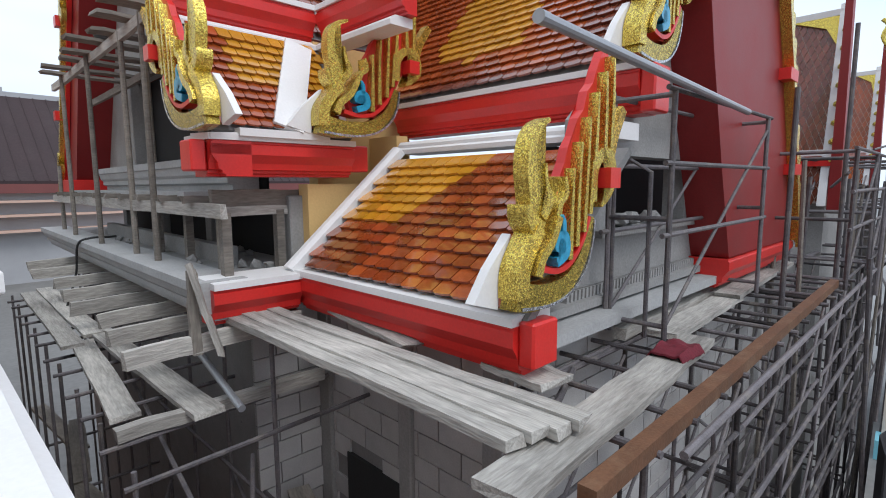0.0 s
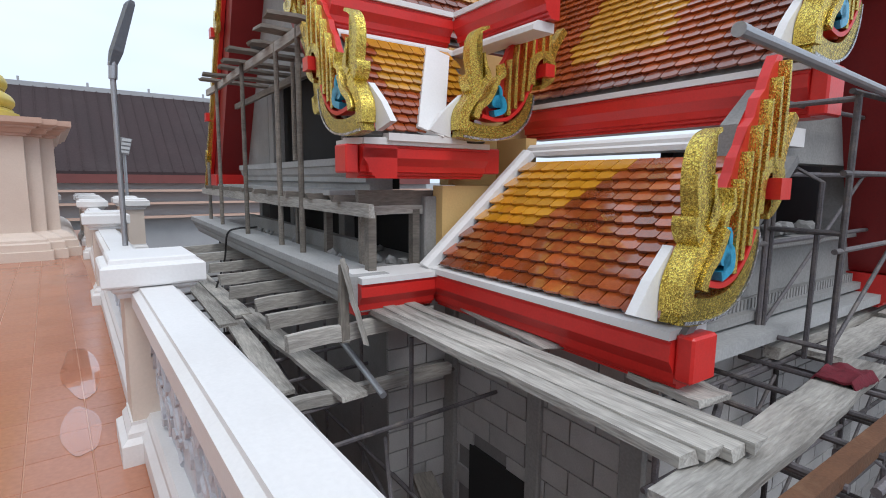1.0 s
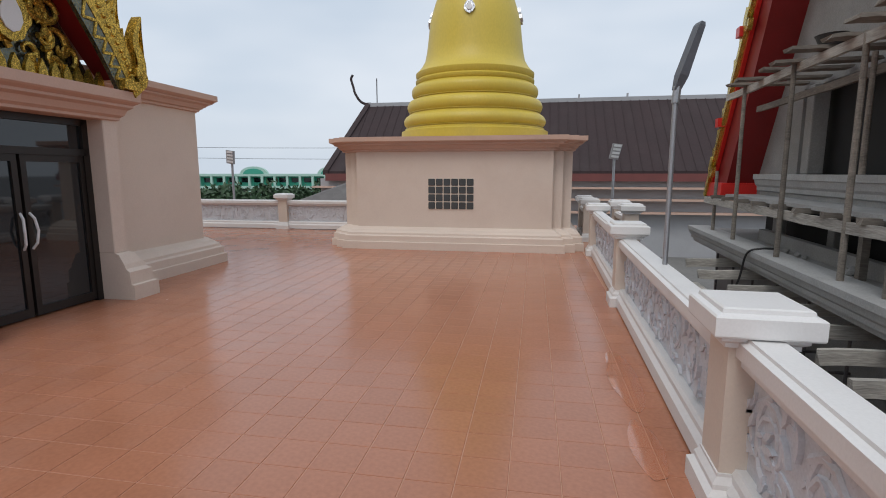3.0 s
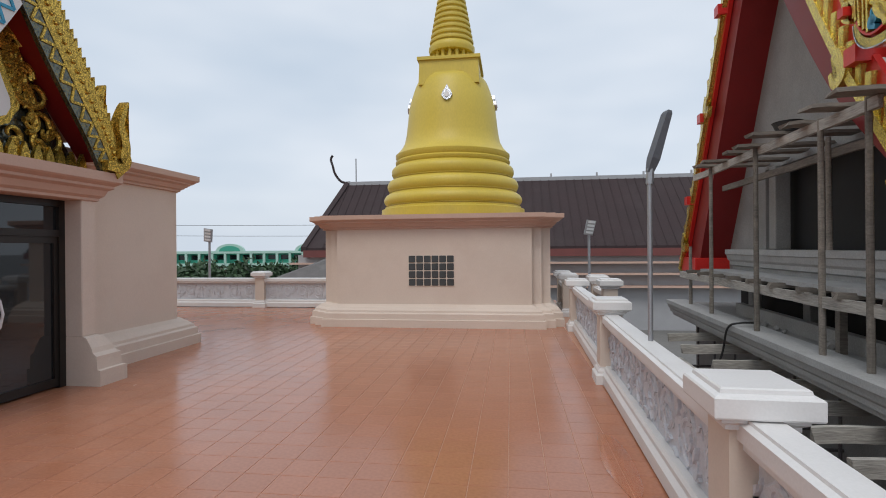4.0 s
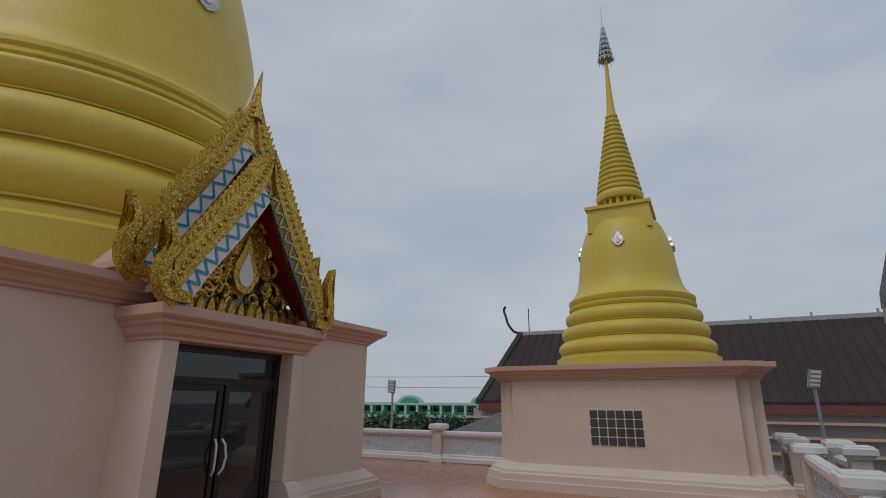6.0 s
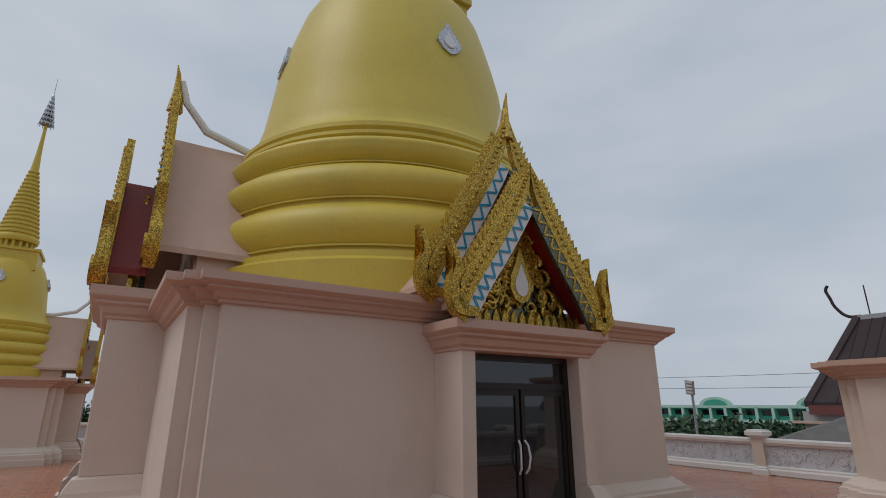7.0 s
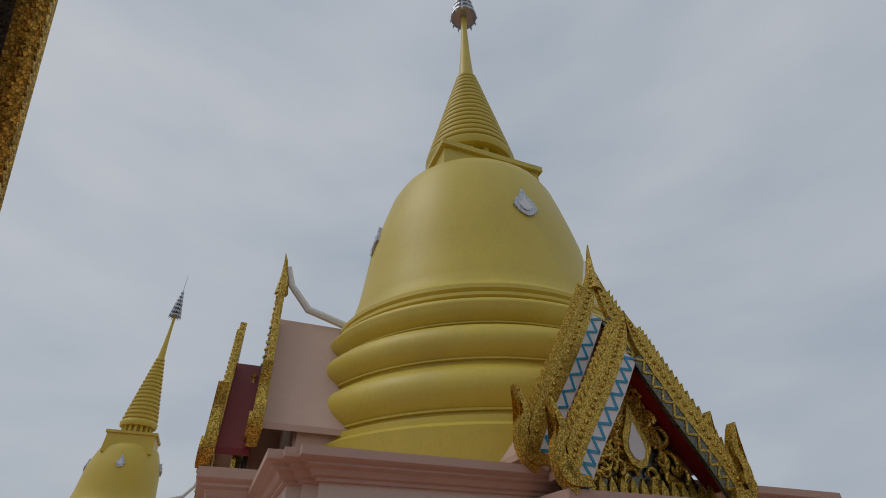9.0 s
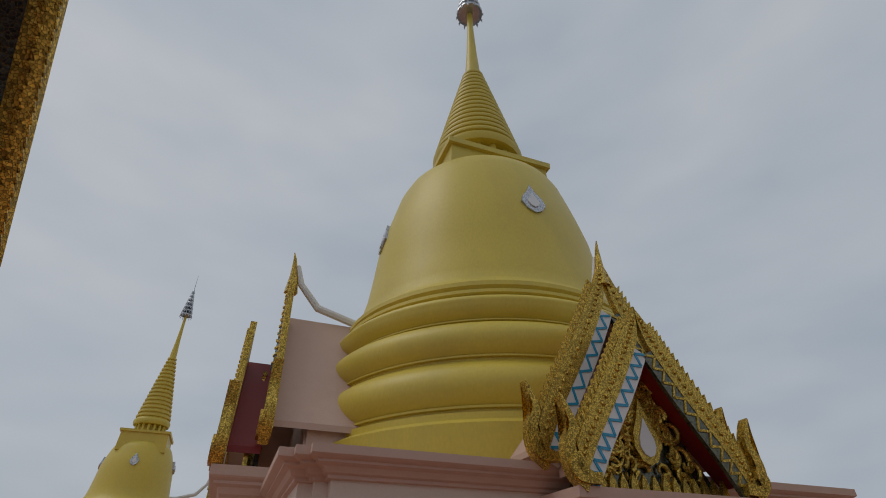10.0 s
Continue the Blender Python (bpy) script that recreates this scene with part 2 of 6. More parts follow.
def part(name, bm, mat, parent=None, label="", smooth=False):
    """Links a bmesh, given in world metres, as one mesh object under a thing or a part."""
    if isinstance(bm, bpy.types.Mesh):
        me = bm
    else:
        bmesh.ops.recalc_face_normals(bm, faces=bm.faces)
        me = bpy.data.meshes.new(name)
        if parent:
            bmesh.ops.translate(bm, verts=bm.verts, vec=-Vector(root_of(parent).location))
        bm.to_mesh(me)
        bm.free()
        if smooth:
            me.shade_smooth()
            me.set_sharp_from_angle(angle=radians(40))
    if mat and not me.materials:
        me.materials.append(mat)
    ob = new(name, me)
    ob.parent = parent
    if label:
        ob["label"] = label
    return ob


def solo(name, bm, mat, label, category, kind="", group="", smooth=False):
    """A top-level thing of one mesh."""
    return tagged(part(name, bm, mat, None, "", smooth), label, category, group, kind)


def B():
    return bmesh.new()


def box(bm, a, b, bevel=0.0):
    """An axis-aligned box between two corners."""
    lo = [min(p, q) for p, q in zip(a, b)]
    hi = [max(p, q) for p, q in zip(a, b)]
    t = bmesh.new()
    bmesh.ops.create_cube(t, size=1)
    for v in t.verts:
        v.co = Vector([lo[i] + (v.co[i] + 0.5) * (hi[i] - lo[i]) for i in range(3)])
    if bevel:
        bmesh.ops.bevel(t, geom=t.edges[:], offset=bevel, segments=1, affect="EDGES")
    join(bm, t)
    return bm


def join(bm, t, m=None):
    if m:
        bmesh.ops.transform(t, matrix=m, verts=t.verts)
    vs = [bm.verts.new(v.co) for v in t.verts]
    t.verts.index_update()
    for f in t.faces:
        bm.faces.new([vs[v.index] for v in f.verts])
    t.free()


def hexa(bm, pts):
    """A solid from eight corners: four below, four above, in the same order."""
    v = [bm.verts.new(p) for p in pts]
    for f in ((3, 2, 1, 0), (4, 5, 6, 7), (0, 1, 5, 4), (1, 2, 6, 5), (2, 3, 7, 6), (3, 0, 4, 7)):
        bm.faces.new([v[i] for i in f])
    return bm


def beam(bm, p, q, w, h, up=(0, 0, 1), bevel=0.0):
    """A straight bar of width w and height h from p to q (the axis runs through its middle)."""
    p, q = Vector(p), Vector(q)
    d = (q - p).normalized()
    s = d.cross(Vector(up))
    if s.length < 1e-4:
        s = d.cross(Vector((1, 0, 0)))
    s.normalize()
    n = s.cross(d).normalized()
    c = lambda o, a, b: o + s * a + n * b
    x, y = w / 2, h / 2
    hexa(bm, [c(p, -x, -y), c(q, -x, -y), c(q, x, -y), c(p, x, -y), c(p, -x, y), c(q, -x, y), c(q, x, y), c(p, x, y)])
    return bm


def tube(bm, p, q, r, sides=8, r2=None):
    p, q = Vector(p), Vector(q)
    d = (q - p).normalized()
    s = d.orthogonal().normalized()
    n = d.cross(s)
    r2 = r if r2 is None else r2
    ra, rb = [], []
    for i in range(sides):
        a = 2 * math.pi * i / sides
        o = s * math.cos(a) + n * math.sin(a)
        ra.append(bm.verts.new(p + o * r))
        rb.append(bm.verts.new(q + o * r2))
    for i in range(sides):
        j = (i + 1) % sides
        bm.faces.new((ra[i], ra[j], rb[j], rb[i]))
    bm.faces.new(ra[::-1])
    bm.faces.new(rb)
    return bm


def path_tube(bm, pts, radii, sides=8, flat=1.0):
    """A bent, tapering tube along points. flat squeezes it across its bend."""
    pts = [Vector(p) for p in pts]
    rings = []
    ref = None
    for i, p in enumerate(pts):
        d = (pts[min(i + 1, len(pts) - 1)] - pts[max(i - 1, 0)]).normalized()
        if ref is None:
            ref = d.orthogonal().normalized()
        s = (ref - d * ref.dot(d)).normalized()
        ref = s
        n = d.cross(s)
        r = radii[i] if isinstance(radii, (list, tuple)) else radii
        rings.append([bm.verts.new(p + (s * math.cos(2 * math.pi * k / sides) + n * math.sin(2 * math.pi * k / sides) * flat) * r) for k in range(sides)])
    for a, b in zip(rings, rings[1:]):
        for k in range(sides):
            j = (k + 1) % sides
            bm.faces.new((a[k], a[j], b[j], b[k]))
    bm.faces.new(rings[0][::-1])
    bm.faces.new(rings[-1])
    return bm


def lathe(bm, prof, cx, cy, sides=64):
    rings = []
    for r, z in prof:
        rings.append([bm.verts.new((cx + r * math.cos(2 * math.pi * k / sides), cy + r * math.sin(2 * math.pi * k / sides), z)) for k in range(sides)])
    for a, b in zip(rings, rings[1:]):
        for k in range(sides):
            j = (k + 1) % sides
            bm.faces.new((a[k], a[j], b[j], b[k]))
    bm.faces.new(rings[0][::-1])
    bm.faces.new(rings[-1])
    return bm


def loft(bm, rings, closed=True):
    """Joins rings of points into a skin with end caps."""
    vs = [[bm.verts.new(p) for p in r] for r in rings]
    n = len(vs[0])
    for a, b in zip(vs, vs[1:]):
        for k in range(n if closed else n - 1):
            j = (k + 1) % n
            bm.faces.new((a[k], a[j], b[j], b[k]))
    bm.faces.new(vs[0][::-1])
    bm.faces.new(vs[-1])
    return bm


def extrude_profile(bm, prof, p, q, side, up=(0, 0, 1)):
    """A moulding: a closed profile of (out, height) swept from p to q; side is the outward way."""
    p, q, side, up = Vector(p), Vector(q), Vector(side), Vector(up)
    loft(bm, [[o + side * a + up * h for a, h in prof] for o in (p, q)])
    return bm


def plate(bm, outline, origin, xa, ya, thick):
    """A flat board cut to an outline of (x, y), spanned by the ways xa and ya, of a thickness along their cross product."""
    origin, xa, ya = Vector(origin), Vector(xa), Vector(ya)
    n = xa.cross(ya).normalized() * thick
    fr = [bm.verts.new(origin + xa * x + ya * y + n / 2) for x, y in outline]
    bk = [bm.verts.new(v.co - n) for v in fr]
    m = len(fr)
    for i in range(m):
        j = (i + 1) % m
        bm.faces.new((fr[i], bk[i], bk[j], fr[j]))
    f1, f2 = bm.faces.new(fr), bm.faces.new(bk[::-1])
    bmesh.ops.triangulate(bm, faces=[f1, f2])
    return bm


def ribbon(pts, widths):
    """The outline of a strip of changing width round a line of (x, y) points."""
    left, right = [], []
    for i, (x, y) in enumerate(pts):
        ax, ay = pts[max(i - 1, 0)]
        bx, by = pts[min(i + 1, len(pts) - 1)]
        d = math.hypot(bx - ax, by - ay) or 1
        nx, ny = -(by - ay) / d, (bx - ax) / d
        w = widths[i] / 2
        left.append((x + nx * w, y + ny * w))
        right.append((x - nx * w, y - ny * w))
    return left + right[::-1]


def smooth_line(pts, n=6):
    """Catmull-Rom through (x, y) points."""
    out = []
    for i in range(len(pts) - 1):
        p0, p1, p2, p3 = pts[max(i - 1, 0)], pts[i], pts[i + 1], pts[min(i + 2, len(pts) - 1)]
        for k in range(n):
            t = k / n
            out.append(tuple(0.5 * (2 * p1[c] + (p2[c] - p0[c]) * t + (2 * p0[c] - 5 * p1[c] + 4 * p2[c] - p3[c]) * t * t + (3 * p1[c] - p0[c] - 3 * p2[c] + p3[c]) * t ** 3) for c in range(len(p1))))
    out.append(tuple(pts[-1]))
    return out


def flame(bm, pts, w0, w1, origin, xa, ya, thick):
    """A tapering curl of carved, gilded wood."""
    line = smooth_line(pts, 5)
    n = len(line)
    plate(bm, ribbon(line, [w0 + (w1 - w0) * i / (n - 1) for i in range(n)]), origin, xa, ya, thick)

# ---- ground and terrace ----
YARD = -4.6
bm = B()
box(bm, (-900, -900, YARD - 0.5), (900, 900, YARD))
solo("ground", bm, M_GROUND, "wet grey concrete yard far below the terrace", "ground", "structure")

bm = B()
box(bm, (-42, -20, -0.5), (0.34, 16.6, -0.004))
box(bm, (-42, -20, YARD), (0.24, 16.5, -0.5))
floor = solo("floor", bm, M_GROUT, "terrace slab under red clay floor tiles", "floor", "structure")

# ---- balustrade ----
POST_X, POST_Y0, BAY = 0.21, -0.15, 4.75


def build_post(name="balustrade_post", wide=0.40, tall=1.2):
    """A square white post with a stepped foot and a moulded cap, at the origin."""
    t = thing(name, "white painted concrete balustrade post with a moulded cap", "post", (0, 0, 0), "balustrade posts")
    sq = lambda h, z: [(-h, -h, z), (h, -h, z), (h, h, z), (-h, h, z)]
    w = wide / 2
    bm = B()
    loft(bm, [sq(w + 0.02, 0), sq(w + 0.02, 0.13), sq(w - 0.015, 0.16), sq(w - 0.015, 0.19), sq(w - 0.04, 0.23), sq(w - 0.04, 0.25)])
    part("foot", bm, M_WHITE, t)
    bm = B()
    loft(bm, [sq(w - 0.05, 0.25), sq(w - 0.05, tall - 0.24)])
    part("shaft", bm, M_CREAM, t)
    bm = B()
    loft(bm, [sq(w - 0.05, tall - 0.24), sq(w - 0.02, tall - 0.235), sq(w - 0.02, tall - 0.21), sq(w + 0.01, tall - 0.19), sq(w + 0.01, tall - 0.175),
              sq(w + 0.055, tall - 0.16), sq(w + 0.06, tall - 0.15), sq(w + 0.06, tall - 0.05), sq(w + 0.05, tall - 0.04), sq(w + 0.02, tall - 0.03), sq(w + 0.015, tall - 0.008), sq(w + 0.005, tall)])
    part("cap", bm, M_WHITE, t)
    return t


def build_bay(length, group="balustrade bays"):
    """A length of balustrade along +y from the origin: base rail, pierced floral panel, moulded top rail."""
    t = thing("balustrade", "white concrete balustrade bay with a floral relief panel", "balustrade", (0, 0, 0), group)
    y0, y1 = 0.16, length - 0.16
    bm = B()
    prof = [(-0.15, 0.02), (-0.15, 0.14), (-0.11, 0.18), (-0.11, 0.22), (-0.085, 0.25), (0.085, 0.25), (0.11, 0.22), (0.11, 0.18), (0.15, 0.14), (0.15, 0.02)]
    extrude_profile(bm, prof, (0, y0, 0), (0, y1, 0), (1, 0, 0))
    part("base_rail", bm, M_WHITE, t)
    bm = B()
    prof = [(-0.085, 0.78), (-0.11, 0.80), (-0.11, 0.83), (-0.15, 0.85), (-0.15, 0.93), (-0.11, 0.945), (-0.105, 0.96), (0.105, 0.96), (0.11, 0.945), (0.15, 0.93), (0.15, 0.85), (0.11, 0.83), (0.11, 0.80), (0.085, 0.78)]
    extrude_profile(bm, prof, (0, y0, 0), (0, y1, 0), (1, 0, 0))
    part("top_rail", bm, M_WHITE, t)
    # pierced panel: scrolls and leaves on a thin web
    rng = random.Random(3)
    bm = B()
    n = max(1, round((y1 - y0) / 0.56))
    step = (y1 - y0) / n
    for i in range(n):
        c = y0 + (i + 0.5) * step
        for sx in (-1, 1):
            for k in range(3):
                pts = []
                for a in range(9):
                    u = a / 8
                    rad = 0.21 * (1 - 0.75 * u)
                    ang = sx * (0.6 + 4.4 * u) + k * 2.1
                    pts.append((0.012 * sx * (1 if k % 2 else -1), c + rad * math.cos(ang) * 1.05, 0.515 + rad * math.sin(ang) * 1.1))
                path_tube(bm, pts, [0.027 - 0.012 * j / 8 for j in range(9)], 6)
        for k in range(34):
            yy, zz = c + rng.uniform(-0.5, 0.5) * step, rng.uniform(0.27, 0.77)
            a, s = rng.uniform(0, 6.28), rng.uniform(0.045, 0.085)
            leaf = [(s * math.cos(a) * q - 0.35 * s * math.sin(a) * w, s * math.sin(a) * q + 0.35 * s * math.cos(a) * w) for q, w in ((-1, 0), (-0.2, 0.9), (0.5, 0.6), (1, 0), (0.4, -0.7), (-0.3, -0.8))]
            o = rng.uniform(-0.02, 0.02)
            plate(bm, [(max(y0, min(y1, yy + p)), max(0.25, min(0.79, zz + q))) for p, q in leaf], (o, 0, 0), (0, 1, 0), (0, 0, 1), 0.035 + 0.04 * rng.random())
    web = B()
    box(web, (-0.013, y0, 0.25), (0.013, y1, 0.79))
    part("panel_web", web, M_PANEL, t)
    part("floral_panel", bm, M_PANEL, t, "blue-white floral relief")
    return t


M_PANEL = material("blue_white_relief", (0.60, 0.62, 0.66), 0.6, spread=0.12, scale=8, bump=0.1, stain=(0.42, 0.40, 0.38), stain_amount=0.3)
BAL = Matrix.Translation((0.01, -0.15, 0)) @ Matrix.Rotation(radians(-1.35), 4, "Z")
post = build_post(wide=0.42, tall=1.25)
post.matrix_basis = BAL.copy()
bay = build_bay(BAY)
bay.matrix_basis = BAL @ Matrix.Diagonal((0.9, 1, 1.06, 1))
for k in (-3, -2, -1, 1, 2):
    copy_thing(post, BAL @ pose(0, k * BAY, 0))
for k in (-3, -2, -1, 1):
    copy_thing(bay, BAL @ pose(0, k * BAY, 0) @ Matrix.Diagonal((0.9, 1, 1.06, 1)))
# the corner steps out and in before it meets the far side
END_Y = POST_Y0 + 2 * BAY
for x, y in ((1.0, END_Y), (1.0, END_Y + 1.7), (POST_X + 0.1, END_Y + 2.6), (POST_X + 0.1, END_Y + 4.2), (-0.5, END_Y + 4.6)):
    copy_thing(post, pose(x, y, 0))
short = build_bay(1.7, "corner balustrade bays")
short.matrix_basis = pose(1.0, END_Y, 0)
copy_thing(short, pose(POST_X + 0.1, END_Y + 2.6, 0))
# far side
FAR_Y = 13.6
for k in range(7):
    copy_thing(post, pose(-0.5 - BAY * k, FAR_Y, 0))
    if k < 6:
        copy_thing(bay, pose(-0.5 - BAY * k, FAR_Y, 0, 0, 0, 90))
# west side, beyond the second small chedi
for k in range(6):
    copy_thing(post, pose(-35.5, -16 + BAY * k, 0))
    copy_thing(bay, pose(-35.5, -16 + BAY * k, 0))


# ---- chedis ----
def redented(cx, cy, a, b, c, o, z):
    """A square with twice-stepped corners: half widths a < b < c, grown by o."""
    a, b, c = a + o, b + o, c + o
    q = [(c, -a), (c, a), (b, a), (b, b), (a, b), (a, c)]
    pts = []
    for s in range(4):
        ca, sa = round(math.cos(s * math.pi / 2)), round(math.sin(s * math.pi / 2))
        pts += [(cx + x * ca - y * sa, cy + x * sa + y * ca, z) for x, y in q[1:]]
    return pts


DOME = [(2.25, 0), (2.25, 0.30), (2.14, 0.34), (2.14, 0.38)]
for r, z in ((2.12, 0.56), (2.05, 0.92), (1.95, 1.26)):
    DOME += [(r - 0.05, z - 0.168), (r - 0.05, z - 0.150), (r - 0.015, z - 0.148), (r - 0.015, z - 0.135)] + [(r - 0.03 + 0.09 * math.sin(math.pi * i / 10) ** 0.7, z - 0.13 + 0.27 * i / 10) for i in range(11)]
DOME += [(1.82, 1.46), (1.86, 1.50), (1.86, 1.56), (1.80, 1.60), (1.84, 1.66), (1.84, 1.74), (1.76, 1.80), (1.66, 1.90), (1.56, 2.05), (1.51, 2.25), (1.47, 2.55), (1.43, 2.9), (1.385, 3.25), (1.33, 3.6),
         (1.28, 3.85), (1.215, 4.05), (1.12, 4.24), (0.98, 4.38), (0.80, 4.48), (0.6, 4.54)]
RINGS = [(0.70 - 0.53 * i / 16, 5.42 + 2.5 * i / 16) for i in range(17)]


def build_chedi(name, cx, cy, half, base_z, rs, zs, label, heights, girths, block, window=False, shift=(0, 0)):
    """A bell-shaped chedi on a redented square base. half: (a, b, c) of the base at its foot; heights and girths: how the standard bell is stretched."""
    a, b, c = half
    t = thing(name, label, "chedi", (cx, cy, 0), "chedis")
    rd = lambda o, z: redented(cx, cy, a, b, c, o, z)
    bm = B()
    loft(bm, [rd(0, 0), rd(0, 0.19), rd(-0.04, 0.20), rd(-0.045, 0.34), rd(-0.09, 0.37), rd(-0.10, 0.42), rd(-0.16, 0.46), rd(-0.2, 0.50), rd(-0.33, 0.56)])
    part("plinth", bm, M_PINKWALL, t, "stepped pink plinth")
    bm = B()
    loft(bm, [rd(-0.33, 0.56), rd(-0.33, base_z - 0.36)])
    part("wall", bm, M_PINKWALL, t)
    bm = B()
    e = base_z
    loft(bm, [rd(-0.33, e - 0.36), rd(-0.27, e - 0.35), rd(-0.27, e - 0.31), rd(-0.22, e - 0.29), rd(-0.18, e - 0.22), rd(-0.10, e - 0.19), rd(-0.10, e - 0.16), rd(-0.03, e - 0.13), rd(0, e - 0.11), rd(0, e)])
    part("cornice", bm, M_PINKTRIM, t, "moulded pink cornice")
    base_c = (cx, cy)
    cx, cy = cx + shift[0], cy + shift[1]
    up = lambda z: base_z + float(np.interp(z, [h[0] for h in heights], [h[1] for h in heights]))
    swell = lambda z: float(np.interp(z, [g[0] for g in girths], [g[1] for g in girths]))
    bm = B()
    lathe(bm, [(r * swell(z), up(z) - 0.01) for r, z in DOME], cx, cy, 72)
    part("bell", bm, M_CHEDI, t, "smooth yellow painted bell with three ring mouldings", smooth=True)
    hs, z0, z1 = block, up(4.0), up(4.86)
    bm = B()
    sq = lambda h, z: [(cx - h, cy - h, z), (cx + h, cy - h, z), (cx + h, cy + h, z), (cx - h, cy + h, z)]
    loft(bm, [sq(hs * 1.0, z0 - 0.2 * zs), sq(hs * 0.97, z1 - 0.1 * zs), sq(hs * 1.04, z1 - 0.09 * zs), sq(hs * 1.04, z1)])
    part("throne_block", bm, M_CHEDI, t)
    for i in range(16):
        an = 2 * math.pi * i / 16
        bm = B()
        tube(bm, (cx + 0.56 * rs * math.cos(an), cy + 0.56 * rs * math.sin(an), z1 - 0.01), (cx + 0.56 * rs * math.cos(an), cy + 0.56 * rs * math.sin(an), up(5.18)), 0.055 * rs)
        part("colonnette", bm, M_CHEDI, t)
    bm = B()
    lathe(bm, [(0.42 * rs, z1 - 0.01), (0.42 * rs, up(5.2))], cx, cy, 24)
    part("core", bm, M_CHEDI, t)
    bm = B()
    prof = [(0.3 * rs, up(5.16)), (0.70 * rs, up(5.16)), (0.73 * rs, up(5.24)), (0.73 * rs, up(5.32))]
    for i in range(16):
        (r0, za), (r1, zb) = RINGS[i], RINGS[i + 1]
        h = zb - za
        prof += [((r0 - 0.06) * rs, up(za)), ((r0 - 0.01) * rs, up(za + 0.12 * h)), (r0 * rs, up(za + 0.35 * h)), ((r0 - 0.012) * rs, up(za + 0.58 * h)), ((r1 - 0.055) * rs, up(za + 0.72 * h)), ((r1 - 0.06) * rs, up(za + 0.98 * h))]
    lathe(bm, prof, cx, cy, 40)
    part("ringed_spire", bm, M_CHEDI, t, smooth=True)
    bm = B()
    zt = up(7.95)
    lathe(bm, [(0.15 * rs, zt - 0.1), (0.14 * rs, zt + 0.1), (0.10 * rs, up(8.5)), (0.065 * rs, up(9.2)), (0.06 * rs, up(9.7))], cx, cy, 20)
    part("plain_spire", bm, M_CHEDI, t, smooth=True)
    zf = up(9.65)
    fin = B()
    for i in range(7):
        r = (0.27 - 0.035 * i) * rs
        zz = zf + (0.02 + 0.2 * i) * zs
        lathe(fin, [(r * 0.75, zz), (r, zz + 0.02 * zs), (r * 1.02, zz + 0.07 * zs), (r * 0.8, zz + 0.12 * zs), (r * 0.3, zz + 0.18 * zs)], cx, cy, 16)
        for k in range(12):
            an = 2 * math.pi * k / 12
            tube(fin, (cx + r * math.cos(an), cy + r * math.sin(an), zz), (cx + r * 1.05 * math.cos(an), cy + r * 1.05 * math.sin(an), zz - 0.09 * zs), 0.025 * rs, 4, 0.004)
    tube(fin, (cx, cy, zf), (cx, cy, zf + 2.15 * zs), 0.03 * rs, 6, 0.008)
    part("tiered_finial", fin, M_SILVER, t, "silver mosaic tiered umbrella finial")
    for s in range(4):
        an = s * math.pi / 2
        ca, sa = math.cos(an), math.sin(an)
        zc = up(3.05)
        r0 = 1.405 * swell(3.05)
        o = Vector((cx + ca * (r0 + 0.02), cy + sa * (r0 + 0.02), zc))
        xa = Vector((-sa, ca, 0))
        ya = Vector((-ca * 0.17, -sa * 0.17, 1)).normalized()
        g = 0.17 * rs
        drop = [(0, 1.7), (0.35, 0.9), (0.75, 0.35), (0.95, -0.3), (0.55, -0.95), (0, -1.25), (-0.55, -0.95), (-0.95, -0.3), (-0.75, 0.35), (-0.35, 0.9)]
        bm = B()
        plate(bm, [(x * g, y * g) for x, y in drop], o, xa, ya, 0.10)
        gem = part("gem_frame", bm, M_SILVER, t, "silver mosaic drop ornament")
        bm = B()
        plate(bm, [(x * g * 0.5, y * g * 0.5 - 0.1 * g) for x, y in drop], o + Vector((ca, sa, 0)) * 0.05, xa, ya, 0.05)
        part("gem", bm, M_WHITE, gem, "white drop-shaped stone")
    cx, cy = base_c
    if window:
        # glass block window in the south wall
        wy = cy - c + 0.33
        wx0, wx1, wz0, wz1 = cx - 0.62, cx + 0.58, 1.03, 1.83
        bm = B()
        box(bm, (wx0, wy - 0.012, wz0), (wx1, wy + 0.1, wz1))
        w = part("window", bm, M_CREAM, t, "glass block window of six by four blocks")
        sx, sz = (wx1 - wx0) / 6, (wz1 - wz0) / 4
        for i in range(6):
            for j in range(4):
                bm = B()
                box(bm, (wx0 + i * sx + 0.012, wy - 0.03, wz0 + j * sz + 0.012), (wx0 + (i + 1) * sx - 0.012, wy + 0.05, wz0 + (j + 1) * sz - 0.012), 0.015)
                part("glass_block", bm, M_GBLOCK, w)
    return t


